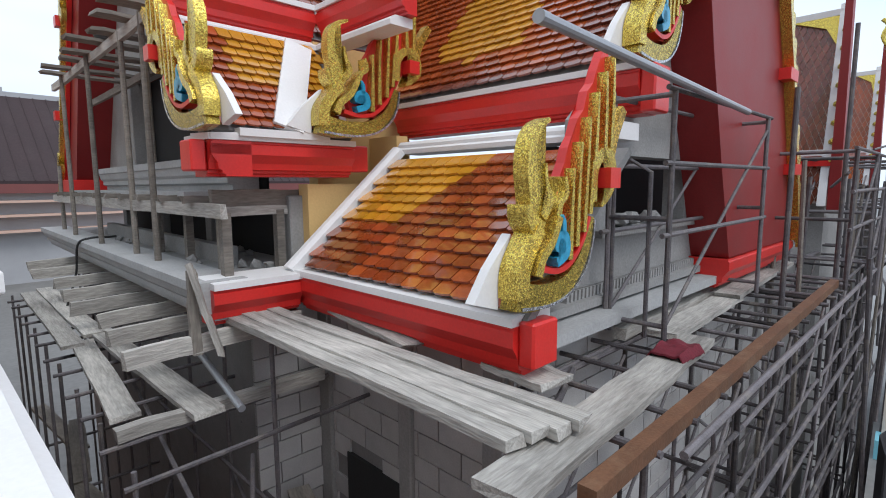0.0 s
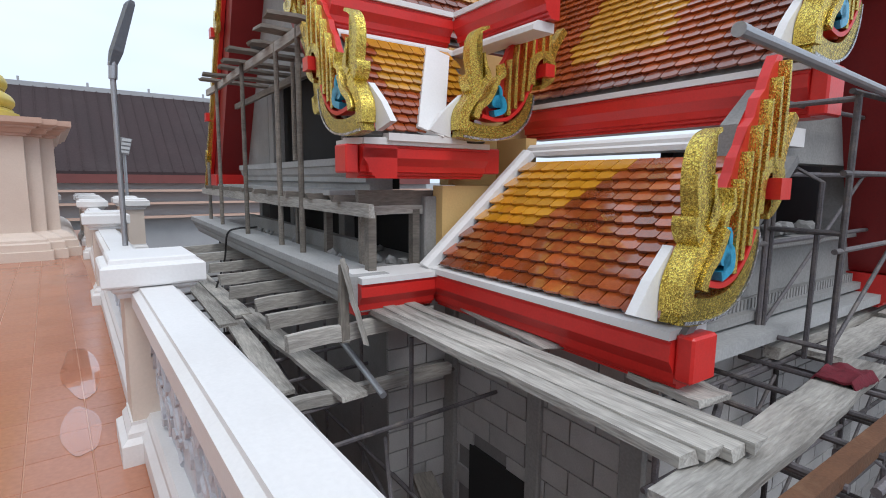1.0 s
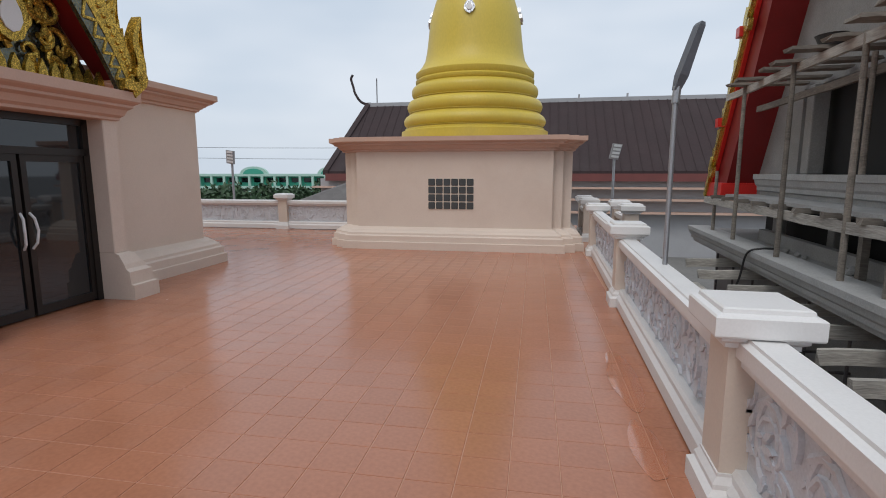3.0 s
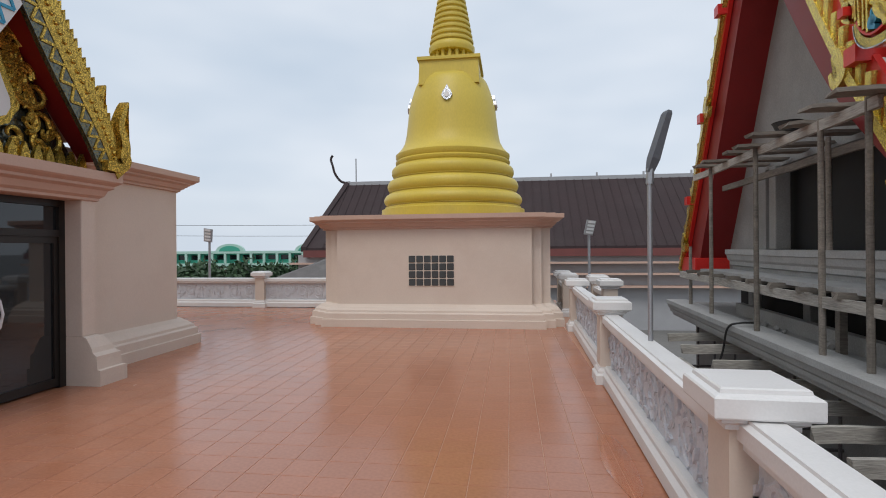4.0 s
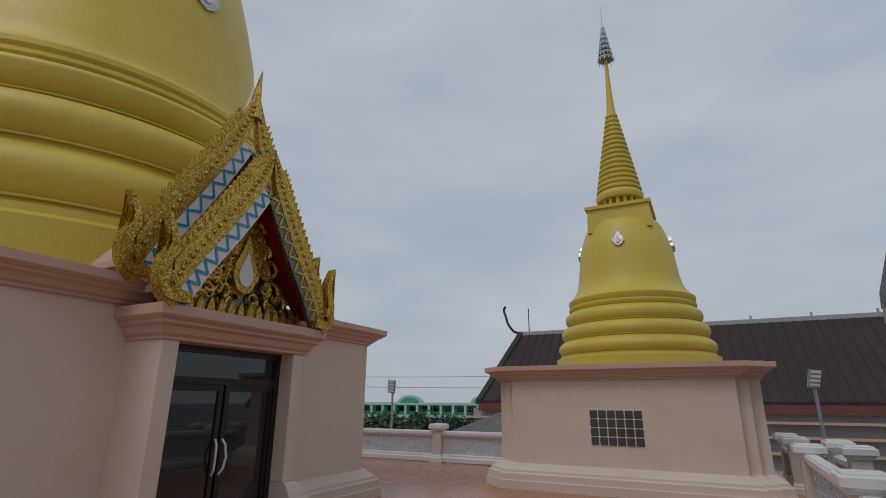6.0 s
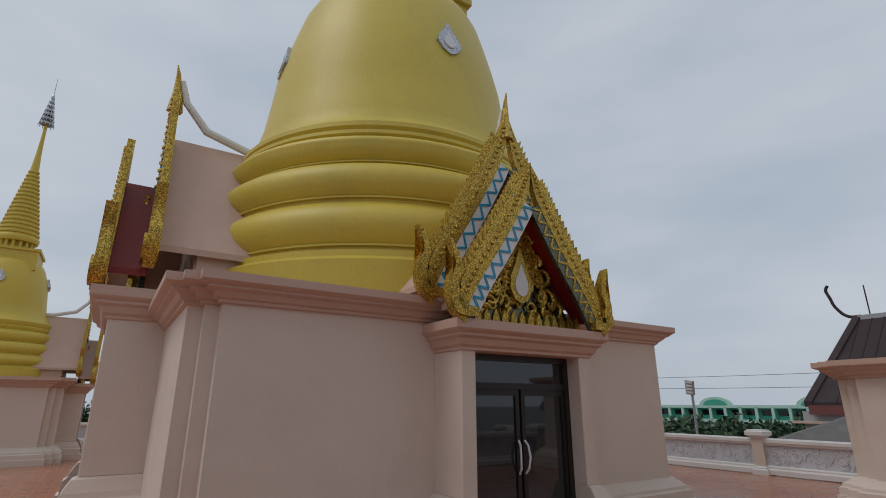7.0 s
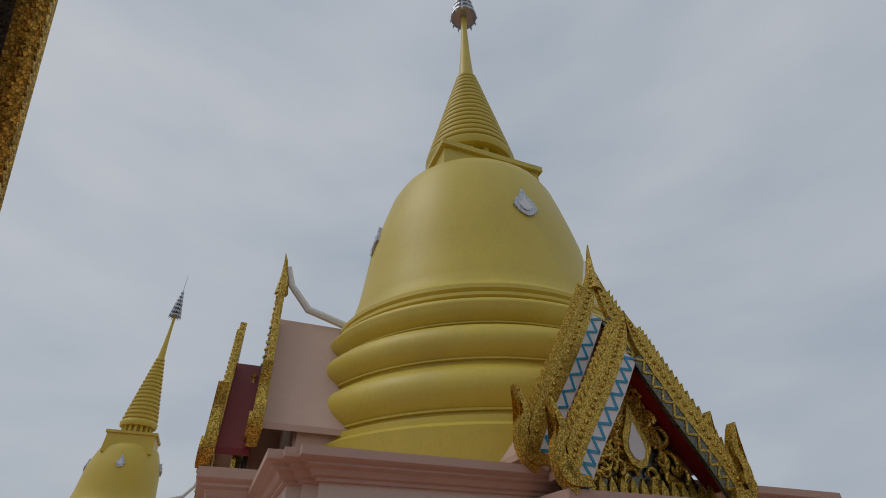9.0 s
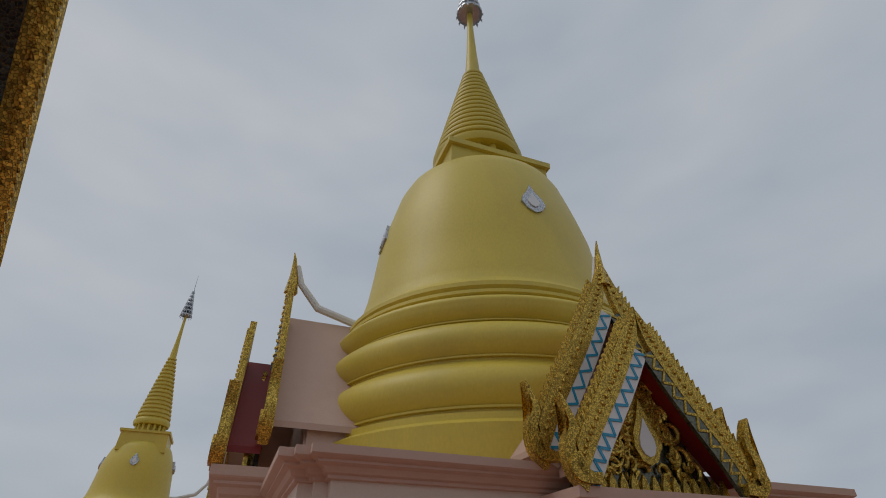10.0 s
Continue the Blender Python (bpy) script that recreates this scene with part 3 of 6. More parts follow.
NE = (-3.35, 12.75)
BIG = (-13.2, 2.28)
SW = (-27.05, -7.2)
SMALL_UP = [(0, 0), (0.56, 0.62), (1.26, 1.50), (1.70, 2.0), (2.05, 2.42), (2.9, 3.55), (3.85, 4.22), (4.24, 4.45), (4.54, 4.55), (4.86, 4.93), (5.16, 5.28), (5.42, 5.58), (7.95, 8.53), (9.65, 10.6), (12, 13.4)]
SMALL_R = [(0, 1.0), (0.56, 1.0), (1.26, 0.96), (1.74, 0.98), (2.9, 0.95), (3.85, 0.90), (4.54, 0.9)]
BIG_UP = [(0, 0), (0.34, 0.95), (0.56, 1.6), (0.92, 2.55), (1.26, 3.35), (1.74, 3.98), (2.05, 4.55), (2.9, 6.6), (3.6, 7.9), (3.85, 8.6), (4.05, 8.98), (4.24, 9.24), (4.38, 9.4), (4.54, 9.52), (4.86, 10.05), (5.16, 10.75), (5.42, 11.2), (7.95, 16.0), (9.65, 20.2), (12, 24)]
BIG_R = [(0, 1.98), (0.34, 2.02), (0.56, 2.03), (1.26, 2.04), (1.46, 2.1), (1.84, 2.08), (2.05, 2.24), (2.9, 2.22), (3.6, 2.15), (3.85, 2.08), (4.54, 1.95)]
build_chedi("chedi", *NE, (2.87, 3.12, 3.36), 2.87, 1.0, 1.1, "small yellow chedi on a pink base with a glass block window", SMALL_UP, SMALL_R, 0.92, True, shift=(0.2, 0.12))
build_chedi("chedi", *SW, (2.6, 2.8, 3.0), 2.87, 1.0, 1.1, "small yellow chedi on a pink base beyond the large one", SMALL_UP, SMALL_R, 0.92)
build_chedi("large_chedi", *BIG, (4.78, 4.96, 5.15), 3.6, 2.15, 2.2, "large yellow bell-shaped chedi on a pink redented base", BIG_UP, BIG_R, 1.68, shift=(0.0, 0.18))
sx, sz, wx = 0.2, 0.2, SW[0] + 3.0 - 0.33
bm = B()
box(bm, (wx - 0.1, SW[1] - 0.6, 1.0), (wx + 0.012, SW[1] + 0.6, 1.8))
window_1 = solo("window_1", bm, M_CREAM, "glass block window in a pink chedi base", "window", "structure")
for i in range(6):
    for j in range(4):
        bm = B()
        box(bm, (wx - 0.02, SW[1] - 0.6 + i * sx + 0.014, 1.0 + j * sz + 0.014), (wx + 0.03, SW[1] - 0.6 + (i + 1) * sx - 0.014, 1.0 + (j + 1) * sz - 0.014))
        part("glass_block", bm, M_GBLOCK, window_1)


# ---- portal with a double gable, facing +x, at the origin: x = 0 is the chedi wall ----
def build_portal():
    t = thing("chedi_portal", "pink doorway porch with gilded double gables and dark glass doors", "portal", (0, 0, 0), "chedi portals")
    half, deep = 1.2, 0.62
    for s in (-1, 1):
        bm = B()
        loft(bm, [[(x, s * y, z) for x, y in ((-0.1, half + o), (deep + o, half + o), (deep + o, 0.97), (-0.1, 0.97))] for o, z in ((0.24, 0), (0.24, 0.19), (0.20, 0.2), (0.19, 0.36), (0.14, 0.40), (0.12, 0.46), (0.05, 0.58), (0.0, 0.60))])
        part("pilaster_foot", bm, M_PINKWALL, t)
        bm = B()
        box(bm, (-0.1, s * 0.97, 0.60), (deep, s * half, 2.28), 0.01)
        part("pilaster", bm, M_PINKWALL, t)
    bm = B()
    o = lambda d, z: [(-0.1, -half - d, z), (deep + d, -half - d, z), (deep + d, half + d, z), (-0.1, half + d, z)]
    loft(bm, [o(0, 2.26), o(0.03, 2.27), o(0.03, 2.30), o(0.07, 2.33), o(0.10, 2.40), o(0.15, 2.43), o(0.15, 2.46), o(0.20, 2.49), o(0.22, 2.51), o(0.22, 2.62)])
    part("portal_cornice", bm, M_PINKTRIM, t)
    # doors
    dx = deep - 0.28
    fr = B()
    for y in (-0.93, 0.93):
        box(fr, (dx - 0.05, y - 0.05, 0), (dx + 0.05, y + 0.05, 2.26))
    for z in (1.86, 2.22):
        box(fr, (dx - 0.05, -0.93, z - 0.04), (dx + 0.05, 0.93, z + 0.04))
    f = part("door_frame", fr, M_FRAME, t, "dark bronze aluminium frame")
    bm = B()
    box(bm, (dx - 0.01, -0.9, 1.88), (dx + 0.01, 0.9, 2.2))
    part("transom_pane", bm, M_GLASS, f)
    for s in (-1, 1):
        bm = B()
        for a, b2 in (((-0.03, 0.02), (0.03, 0.09)), ((-0.03, 0.82), (0.03, 0.88))):
            box(bm, (dx + a[0], s * a[1], 0.02), (dx + b2[0], s * b2[1], 1.82))
        for z in (0.02, 1.74):
            box(bm, (dx - 0.03, s * 0.02, z), (dx + 0.03, s * 0.88, z + 0.1))
        d = part("door", bm, M_FRAME, t, "dark framed glass door leaf, closed")
        bm = B()
        box(bm, (dx - 0.008, s * 0.09, 0.12), (dx + 0.008, s * 0.82, 1.74))
        part("pane", bm, M_GLASS, d)
        bm = B()
        path_tube(bm, [(dx + 0.03, s * 0.055, 0.78), (dx + 0.08, s * 0.07, 0.84), (dx + 0.10, s * 0.085, 0.98), (dx + 0.08, s * 0.07, 1.12), (dx + 0.03, s * 0.055, 1.18)], 0.015)
        part("handle", bm, M_LEDPANEL, d, "steel bow handle")
    # two gables, the front one lower
    for gi, (gx, ghalf, apex, foot, tipz) in enumerate(((deep + 0.14, 1.40, 4.62, 2.68, 4.98), (deep - 0.34, 1.58, 5.45, 2.98, 6.05))):
        # roof slopes behind the bargeboards
        for s in (-1, 1):
            bm = B()
            x0, x1 = gx - (0.45 if gi == 0 else 2.2), gx - 0.04
            pa, pb = (s * (ghalf - 0.10), foot + 0.18), (0.0, apex - 0.30)
            hexa(bm, [(x0, pa[0], pa[1] - 0.08), (x1, pa[0], pa[1] - 0.08), (x1, pb[0], pb[1] - 0.08), (x0, pb[0], pb[1] - 0.08), (x0, pa[0], pa[1]), (x1, pa[0], pa[1]), (x1, pb[0], pb[1]), (x0, pb[0], pb[1])])
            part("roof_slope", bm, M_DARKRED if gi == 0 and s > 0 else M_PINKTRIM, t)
        if gi == 1:
            bm = B()
            path_tube(bm, [(gx - 2.2, 0, apex - 0.28), (gx - 1.2, 0, apex - 0.24), (gx - 0.5, 0, apex - 0.05), (gx - 0.15, 0, apex + 0.35), (gx - 0.05, 0, apex + 0.7)], [0.07, 0.07, 0.07, 0.06, 0.04], 8)
            part("ridge", bm, M_WHITE, t, "white swept ridge")
            bm = B()
            plate(bm, [(-ghalf + 0.2, foot - 0.1), (ghalf - 0.2, foot - 0.1), (0, apex - 0.35)], (gx - 0.5, 0, 0), (0, 1, 0), (0, 0, 1), 0.06)
            part("gable_wall", bm, M_PINKTRIM, t)
            bm = B()
            box(bm, (gx - 2.15, -ghalf + 0.22, 2.6), (gx - 0.5, ghalf - 0.22, foot + 0.16))
            part("side_wall", bm, M_PINKTRIM, t)
        line = smooth_line([(ghalf, foot), (ghalf * 0.80, foot + (apex - foot) * 0.26), (ghalf * 0.42, foot + (apex - foot) * 0.64), (ghalf * 0.12, apex - 0.05), (0.0, tipz)], 8)
        n = len(line)
        for s in (-1, 1):
            wide = [0.20 + 0.08 * math.sin(math.pi * i / n) - 0.24 * max(0, i / (n - 1) - 0.72) / 0.28 for i in range(n)]
            bm = B()
            plate(bm, [(s * x, z) for x, z in ribbon(line, wide)], (gx, 0, 0), (0, 1, 0), (0, 0, 1), 0.10)
            bb = part("bargeboard", bm, M_GOLDC, t, "gilded carved bargeboard")
            # leaf crest along the outer edge
            for i in range(2, n - 7):
                bm = B()
                x, z = line[i]
                ax, az = line[min(i + 1, n - 1)]
                d = math.hypot(ax - x, az - z) or 1
                nx, nz = (az - z) / d, -(ax - x) / d
                nx, nz = (nx, nz) if nx > 0 else (-nx, -nz)
                w = wide[i] / 2
                tx, tz = (ax - x) / d, (az - z) / d
                q = [(x + nx * w - tx * 0.05, z + nz * w - tz * 0.05), (x + nx * (w + 0.05) + tx * 0.01, z + nz * (w + 0.05) + tz * 0.01), (x + nx * (w + 0.10) + tx * 0.09, z + nz * (w + 0.10) + tz * 0.09), (x + nx * w + tx * 0.05, z + nz * w + tz * 0.05)]
                plate(bm, [(s * a, b2) for a, b2 in q], (gx, 0, 0), (0, 1, 0), (0, 0, 1), 0.07)
                part("crest_leaf", bm, M_GOLDC, bb)
            bm = B()
            for i in range(1, n - 4):
                x, z = line[i]
                bmesh.ops.create_icosphere(bm, subdivisions=1, radius=0.04, matrix=Matrix.Translation((gx + 0.045, s * x, z)))
            tagged(part("boss_strip", bm, M_GOLDC, bb), kind="stuff")
            # mosaic strip inside the board, with a zigzag
            off = []
            for i in range(1, n - 8):
                (xa, za), (xb, zb) = line[i - 1], line[i + 1]
                d = math.hypot(xb - xa, zb - za)
                nx, nz = -(zb - za) / d, (xb - xa) / d
                k = wide[i] / 2 + 0.09
                nx, nz = (nx, nz) if nx < 0 else (-nx, -nz)
                if line[i][0] + nx * k > 0.05:
                    off.append((line[i][0] + nx * k, line[i][1] + nz * k))
            bm = B()
            plate(bm, [(s * x, z) for x, z in ribbon(off, [0.21] * len(off))], (gx + 0.012, 0, 0), (0, 1, 0), (0, 0, 1), 0.06)
            # right-hand strip (s > 0): its shade is put into a darker mosaic
            sf = part("mosaic_strip", bm, M_WHITE if s < 0 else M_DARKMOS, t, "white mosaic strip with a turquoise zigzag" if s < 0 else "mosaic strip in a dark colour")
            dense = smooth_line(off, 4)
            zz = []
            for i, (x, z) in enumerate(dense):
                (xa, za), (xb, zb) = dense[max(i - 1, 0)], dense[min(i + 1, len(dense) - 1)]
                d = math.hypot(xb - xa, zb - za) or 1
                w = 0.075 * (1 if (i // 4) % 2 else -1)
                if i % 4 == 0:
                    zz.append((x - (zb - za) / d * w, z + (xb - xa) / d * w))
            bm = B()
            for za, zb in zip(zz, zz[1:]):
                plate(bm, [(s * x, z) for x, z in ribbon([za, zb], [0.032, 0.032])], (gx + 0.045, 0, 0), (0, 1, 0), (0, 0, 1), 0.02)
            tagged(part("zigzag", bm, M_BLUE if s < 0 else M_GOLDC, sf, "turquoise zigzag" if s < 0 else "gilt zigzag"), kind="stuff")
            # upturned naga tail at the foot
            bm = B()
            flame(bm, [(s * (ghalf - 0.15), foot - 0.02), (s * (ghalf + 0.02), foot + 0.10), (s * (ghalf + 0.07), foot + 0.34), (s * (ghalf - 0.01), foot + 0.56), (s * (ghalf + 0.06), foot + 0.78), (s * (ghalf + 0.12), foot + 0.9)], 0.24, 0.02, (gx + 0.03, 0, 0), (0, 1, 0), (0, 0, 1), 0.13)
            flame(bm, [(s * (ghalf - 0.30), foot + 0.02), (s * (ghalf - 0.02), foot + 0.02), (s * (ghalf + 0.08), foot + 0.14), (s * (ghalf - 0.02), foot + 0.24), (s * (ghalf - 0.06), foot + 0.14)], 0.12, 0.05, (gx + 0.08, 0, 0), (0, 1, 0), (0, 0, 1), 0.10)
            part("naga_tail", bm, M_GOLDC, t, "gilded upturned naga tail")
        if gi == 1:
            bm = B()
            path_tube(bm, [(gx, 0, apex + 0.15), (gx, 0, tipz - 0.1), (gx + 0.03, 0, tipz + 0.22), (gx + 0.06, 0, tipz + 0.36)], [0.12, 0.07, 0.03, 0.008], 6)
            part("apex_finial", bm, M_GOLDC, t)
    # carved pediment in the front gable
    gx = deep - 0.22
    bm = B()
    plate(bm, [(-1.22, 2.63), (1.22, 2.63), (0, 4.35)], (gx - 0.06, 0, 0), (0, 1, 0), (0, 0, 1), 0.06)
    ped = part("pediment", bm, M_DARKMOS, t, "pediment of gilded scrollwork")
    bm = B()
    rng = random.Random(8)
    for s in (-1, 1):
        for k in range(62):
            z = rng.uniform(2.72, 4.0)
            y = rng.uniform(0.12, max(0.14, 1.0 * (4.2 - z) / 1.6))
            r = rng.uniform(0.10, 0.19)
            a0, turn = rng.uniform(0, 6.28), rng.choice((-1, 1))
            pts = [(s * (y + r * (1 - 0.8 * u / 8) * math.cos(a0 + turn * 4.2 * u / 8)), z + r * (1 - 0.8 * u / 8) * math.sin(a0 + turn * 4.2 * u / 8)) for u in range(9)]
            px = gx + 0.01 + 0.04 * rng.random()
            path_tube(bm, [(px, py, pz) for py, pz in pts], [0.036 - 0.018 * u / 8 for u in range(9)], 6)
    for k in range(15):
        y = -1.15 + 2.3 * k / 14
        plate(bm, [(y - 0.07, 2.62), (y + 0.07, 2.62), (y + 0.05, 2.76), (y, 2.86), (y - 0.05, 2.76)], (gx + 0.07, 0, 0), (0, 1, 0), (0, 0, 1), 0.05)
    tagged(part("scrollwork", bm, M_GOLDC, ped, "gilded scrolls and lotus leaves"), kind="stuff")
    drop = [(0, 1.5), (0.35, 0.8), (0.7, 0.2), (0.75, -0.3), (0.45, -0.75), (0, -0.9), (-0.45, -0.75), (-0.75, -0.3), (-0.7, 0.2), (-0.35, 0.8)]
    bm = B()
    plate(bm, [(x * 0.28, 3.27 + y * 0.34) for x, y in drop], (gx + 0.03, 0, 0), (0, 1, 0), (0, 0, 1), 0.14)
    fr = part("drop_frame", bm, M_GOLDC, ped)
    bm = B()
    plate(bm, [(x * 0.17, 3.24 + y * 0.2) for x, y in drop], (gx + 0.075, 0, 0), (0, 1, 0), (0, 0, 1), 0.08)
    part("drop_stone", bm, M_WHITE, fr, "white drop-shaped mirror")
    return t


portal = build_portal()
WALL_X = BIG[0] + 5.15 - 0.33
GROW = Matrix.Diagonal((1.2, 1.13, 1.22, 1))
portal.matrix_basis = pose(WALL_X, 2.42, 0) @ GROW
copy_thing(portal, pose(BIG[0], BIG[1] - 5.15 + 0.33, 0, 0, 0, -90) @ GROW)
copy_thing(portal, pose(SW[0], SW[1] + 3.0 - 0.33, 0, 0, 0, 90) @ Matrix.Scale(0.85, 4))


# ---- the temple hall under construction: its own axes, u away from the balustrade, v along it ----
HALL = Matrix.Translation((2.18, -0.135, 0)) @ Matrix.Rotation(radians(-3.3), 4, "Z") @ Matrix.Diagonal((1.03, 1.146, 1, 1))


def hpart(name, bm, mat, parent, label="", smooth=False):
    bmesh.ops.transform(bm, matrix=HALL, verts=bm.verts)
    return part(name, bm, mat, parent, label, smooth)


def hw(u, v, z):
    return HALL @ Vector((u, v, z))


hall = thing("temple_hall", "half-finished temple hall with glazed tile roofs and red beams", "temple", tuple(hw(1.5, 0, YARD)))


def red_beam(name, p, q, side, z0, z1, deep=0.2, mat=None, label="red painted moulded eave beam", ledge=True):
    """A moulded eave beam between two plan points; side: the outward way in plan."""
    h = z1 - z0
    prof = [(-deep, 0), (-0.10, 0), (-0.10, 0.06 * h), (-0.075, 0.10 * h), (-0.075, 0.17 * h), (-0.05, 0.20 * h), (-0.045, 0.38 * h), (-0.02, 0.52 * h), (0.0, 0.62 * h), (0.0, 0.90 * h), (-0.012, 0.94 * h), (-0.012, h), (-deep, h)]
    bm = B()
    extrude_profile(bm, [(a, z0 + b) for a, b in prof], (*p, 0), (*q, 0), (*side, 0))
    ob = hpart(name, bm, mat or M_RED, hall, label)
    if ledge:
        bm = B()
        extrude_profile(bm, [(-deep - 0.05, z1 + 0.002), (0.012, z1 + 0.002), (0.012, z1 + 0.05), (-deep - 0.05, z1 + 0.07)], (*p, 0), (*q, 0), (*side, 0))
        hpart("white_ledge", bm, M_WHITE, ob)
    return ob


# lower eave with its end caps, and the short return to the gutter
red_beam("eave_beam", (-0.02, -2.02), (-0.02, 0.06), (-1, 0), 0.60, 0.90, 0.28)
bm = B()
box(bm, (0.02, -2.11, 0.68), (0.24, -2.02, 0.93), 0.012)
hpart("beam_cap", bm, M_RED, hall)
red_beam("eave_return", (-0.70, -0.10), (0.0, -0.10), (0, -1), 0.60, 0.88, 0.25)
# lower roof slope
TILE_W, TILE_E = 0.135, 0.112


def tile_points(w, length, thick):
    """A scale tile: flat, with a pointed foot; x across, y up the slope, z out of it."""
    out = [(-w / 2, length), (w / 2, length), (w / 2, 0.08 * length), (w * 0.34, 0), (-w * 0.1, 0.02 * length), (-w * 0.42, 0.07 * length), (-w / 2, 0.13 * length)]
    lift = lambda y: thick * 1.6 * (1 - y / length)
    top = [(x, y, lift(y) + thick) for x, y in out]
    low = [(x, y, lift(y)) for x, y in out]
    n = len(out)
    faces = [tuple(range(n)), tuple(range(2 * n - 1, n - 1, -1))] + [(i, i + n, (i + 1) % n + n, (i + 1) % n) for i in range(n)]
    return top + low, faces


def tile_field(parent, origin, across, up, width, height, shade, pieces, mats, w=TILE_W, e=TILE_E, keep=None):
    """Rows of scale tiles on a slope, in the hall's axes. shade(s, t) picks the glaze; keep(x, y) cuts the edge."""
    across, up = Vector(across).normalized(), Vector(up).normalized()
    n = across.cross(up).normalized()
    n = n if n.z > 0 else -n
    cols, rows = int(width / w), int(height / e)
    verts, faces = tile_points(w * 0.935, e * 1.45, 0.021)
    rot = (HALL.to_3x3() @ Matrix((across, up, n)).transposed()).to_4x4()
    joined = {}
    meshes = {}
    for r in range(rows):
        for c in range(cols + 1):
            x, y = (c + 0.5 + (0.5 if r % 2 else 0)) * w, r * e
            if x > width - w * 0.2 or (keep and not keep(x, y + e / 2)):
                continue
            k = shade(x / width, (y + e / 2) / height)
            p = HALL @ (Vector(origin) + across * x + up * y)
            if pieces:
                if k not in meshes:
                    me = bpy.data.meshes.new("roof_tile")
                    me.from_pydata([rot @ Vector(v) for v in verts], [], faces)
                    me.materials.append(mats[k])
                    meshes[k] = me
                ob = new("roof_tile", meshes[k])
                ob.parent = parent
                ob.location = p - Vector(root_of(parent).location)
            else:
                vs, fs = joined.setdefault(k, ([], []))
                b = len(vs)
                vs += [tuple(rot @ Vector(v) + p - Vector(root_of(parent).location)) for v in verts]
                fs += [tuple(i + b for i in f) for f in faces]
    for k, (vs, fs) in joined.items():
        me = bpy.data.meshes.new("roof_tiles")
        me.from_pydata(vs, [], fs)
        me.materials.append(mats[k])
        ob = new("roof_tiles", me)
        ob.parent = parent
        tagged(ob, kind="stuff")


PIECE = (M_ORANGE, M_AMBER, M_MAROON)
JOINT = (M_ORANGE_F, M_AMBER_F, M_MAROON_F)


def slope(name, a, b, c, d, thick, mat, label=""):
    """A roof deck from four corners."""
    n = (Vector(b) - Vector(a)).cross(Vector(d) - Vector(a)).normalized() * thick
    n = n if n.z > 0 else -n
    bm = B()
    hexa(bm, [Vector(p) - n for p in (a, b, c, d)] + [Vector(p) for p in (a, b, c, d)])
    return hpart(name, bm, mat, hall, label)


S1 = Vector((1.07, 0, 0.95))
L1 = S1.length
roof1 = slope("roof_deck", (0.05, -2.05, 0.93), (0.05, 0, 0.93), (1.12, 0, 1.88), (1.12, -2.05, 1.88), 0.05, M_MORTAR, "lower roof slope of glazed scale tiles")
LOWER_SHADE = lambda s, t: 1 if 0.45 + 0.45 * max(0, 0.90 - t) < s < 0.97 and t > 0.40 else 0
# white verge by the yellow wall, and the white cornice over the slope
bm = B()
extrude_profile(bm, [(-0.06, -0.02), (-0.06, 0.05), (-0.02, 0.075), (0.03, 0.075), (0.05, 0.04), (0.05, -0.02)], (-0.02, 0.03, 0.92), (1.15, 0.03, 1.96), (0, 1, 0), Vector((-0.95, 0, 1.07)).normalized())
hpart("white_verge", bm, M_WHITE, hall, "white moulded roof verge")
bm = B()
extrude_profile(bm, [(-0.3, 0), (0.02, 0), (0.02, 0.04), (-0.02, 0.06), (-0.02, 0.09), (-0.05, 0.12), (-0.3, 0.12)], (1.18, -1.95, 1.95), (1.18, 0.1, 1.95), (-1, 0, 0))
hpart("white_cornice", bm, M_WHITE, hall, "white cornice over the lower roof")
# upper red beam with its cap, and the roof over it
red_beam("upper_eave_beam", (1.44, -1.95), (1.44, 0.42), (-1, 0), 2.15, 2.45, 0.3)
bm = B()
box(bm, (1.46, -2.05, 2.15), (1.70, -1.95, 2.48), 0.012)
hpart("beam_cap", bm, M_RED, hall)
roof2 = slope("upper_roof_deck", (1.50, -1.82, 2.51), (1.50, 1.4, 2.51), (3.16, 1.4, 4.65), (3.16, -1.82, 4.65), 0.05, M_MORTAR, "upper roof slope of glazed scale tiles")
UPPER_SHADE = lambda s, t: 1 if 0.30 < s < 0.62 and t > 0.14 + 0.35 * abs(s - 0.45) else (2 if s < 0.13 or t < 0.03 else 0)

# walls: yellow wall by the verge; concrete gable wall with its opening
bm = B()
box(bm, (0.24, 0.16, 0.9), (1.2, 0.3, 1.66))
box(bm, (1.2, 0.12, 0.9), (1.34, 1.2, 2.14))
hpart("yellow_wall", bm, M_YWALL, hall, "cream yellow rendered wall")
bm = B()
for a, b in (((2.82, 0.85), (3.5, 1.86)), ((0.45, 0.62), (3.5, 0.84)), ((1.36, 0.84), (2.82, 1.30)), ((0.75, 0.84), (1.36, 1.28)), ((1.12, 1.28), (1.36, 1.86))):
    box(bm, (a[0], -1.80, a[1]), (b[0], -1.62, b[1]))
plate(bm, [(1.12, 1.86), (3.5, 1.86), (3.5, 4.5), (3.05, 4.4), (1.55, 2.46), (1.12, 2.1)], (0, -1.71, 0), (1, 0, 0), (0, 0, 1), 0.18)
hpart("gable_wall", bm, M_CONC, hall, "raw concrete gable wall with an opening")
bm = B()
box(bm, (1.2, -1.86, 1.26), (3.0, -1.79, 1.31))
box(bm, (0.5, -1.9, 0.80), (3.6, -1.79, 0.86))
hpart("sill", bm, M_CONC, hall)
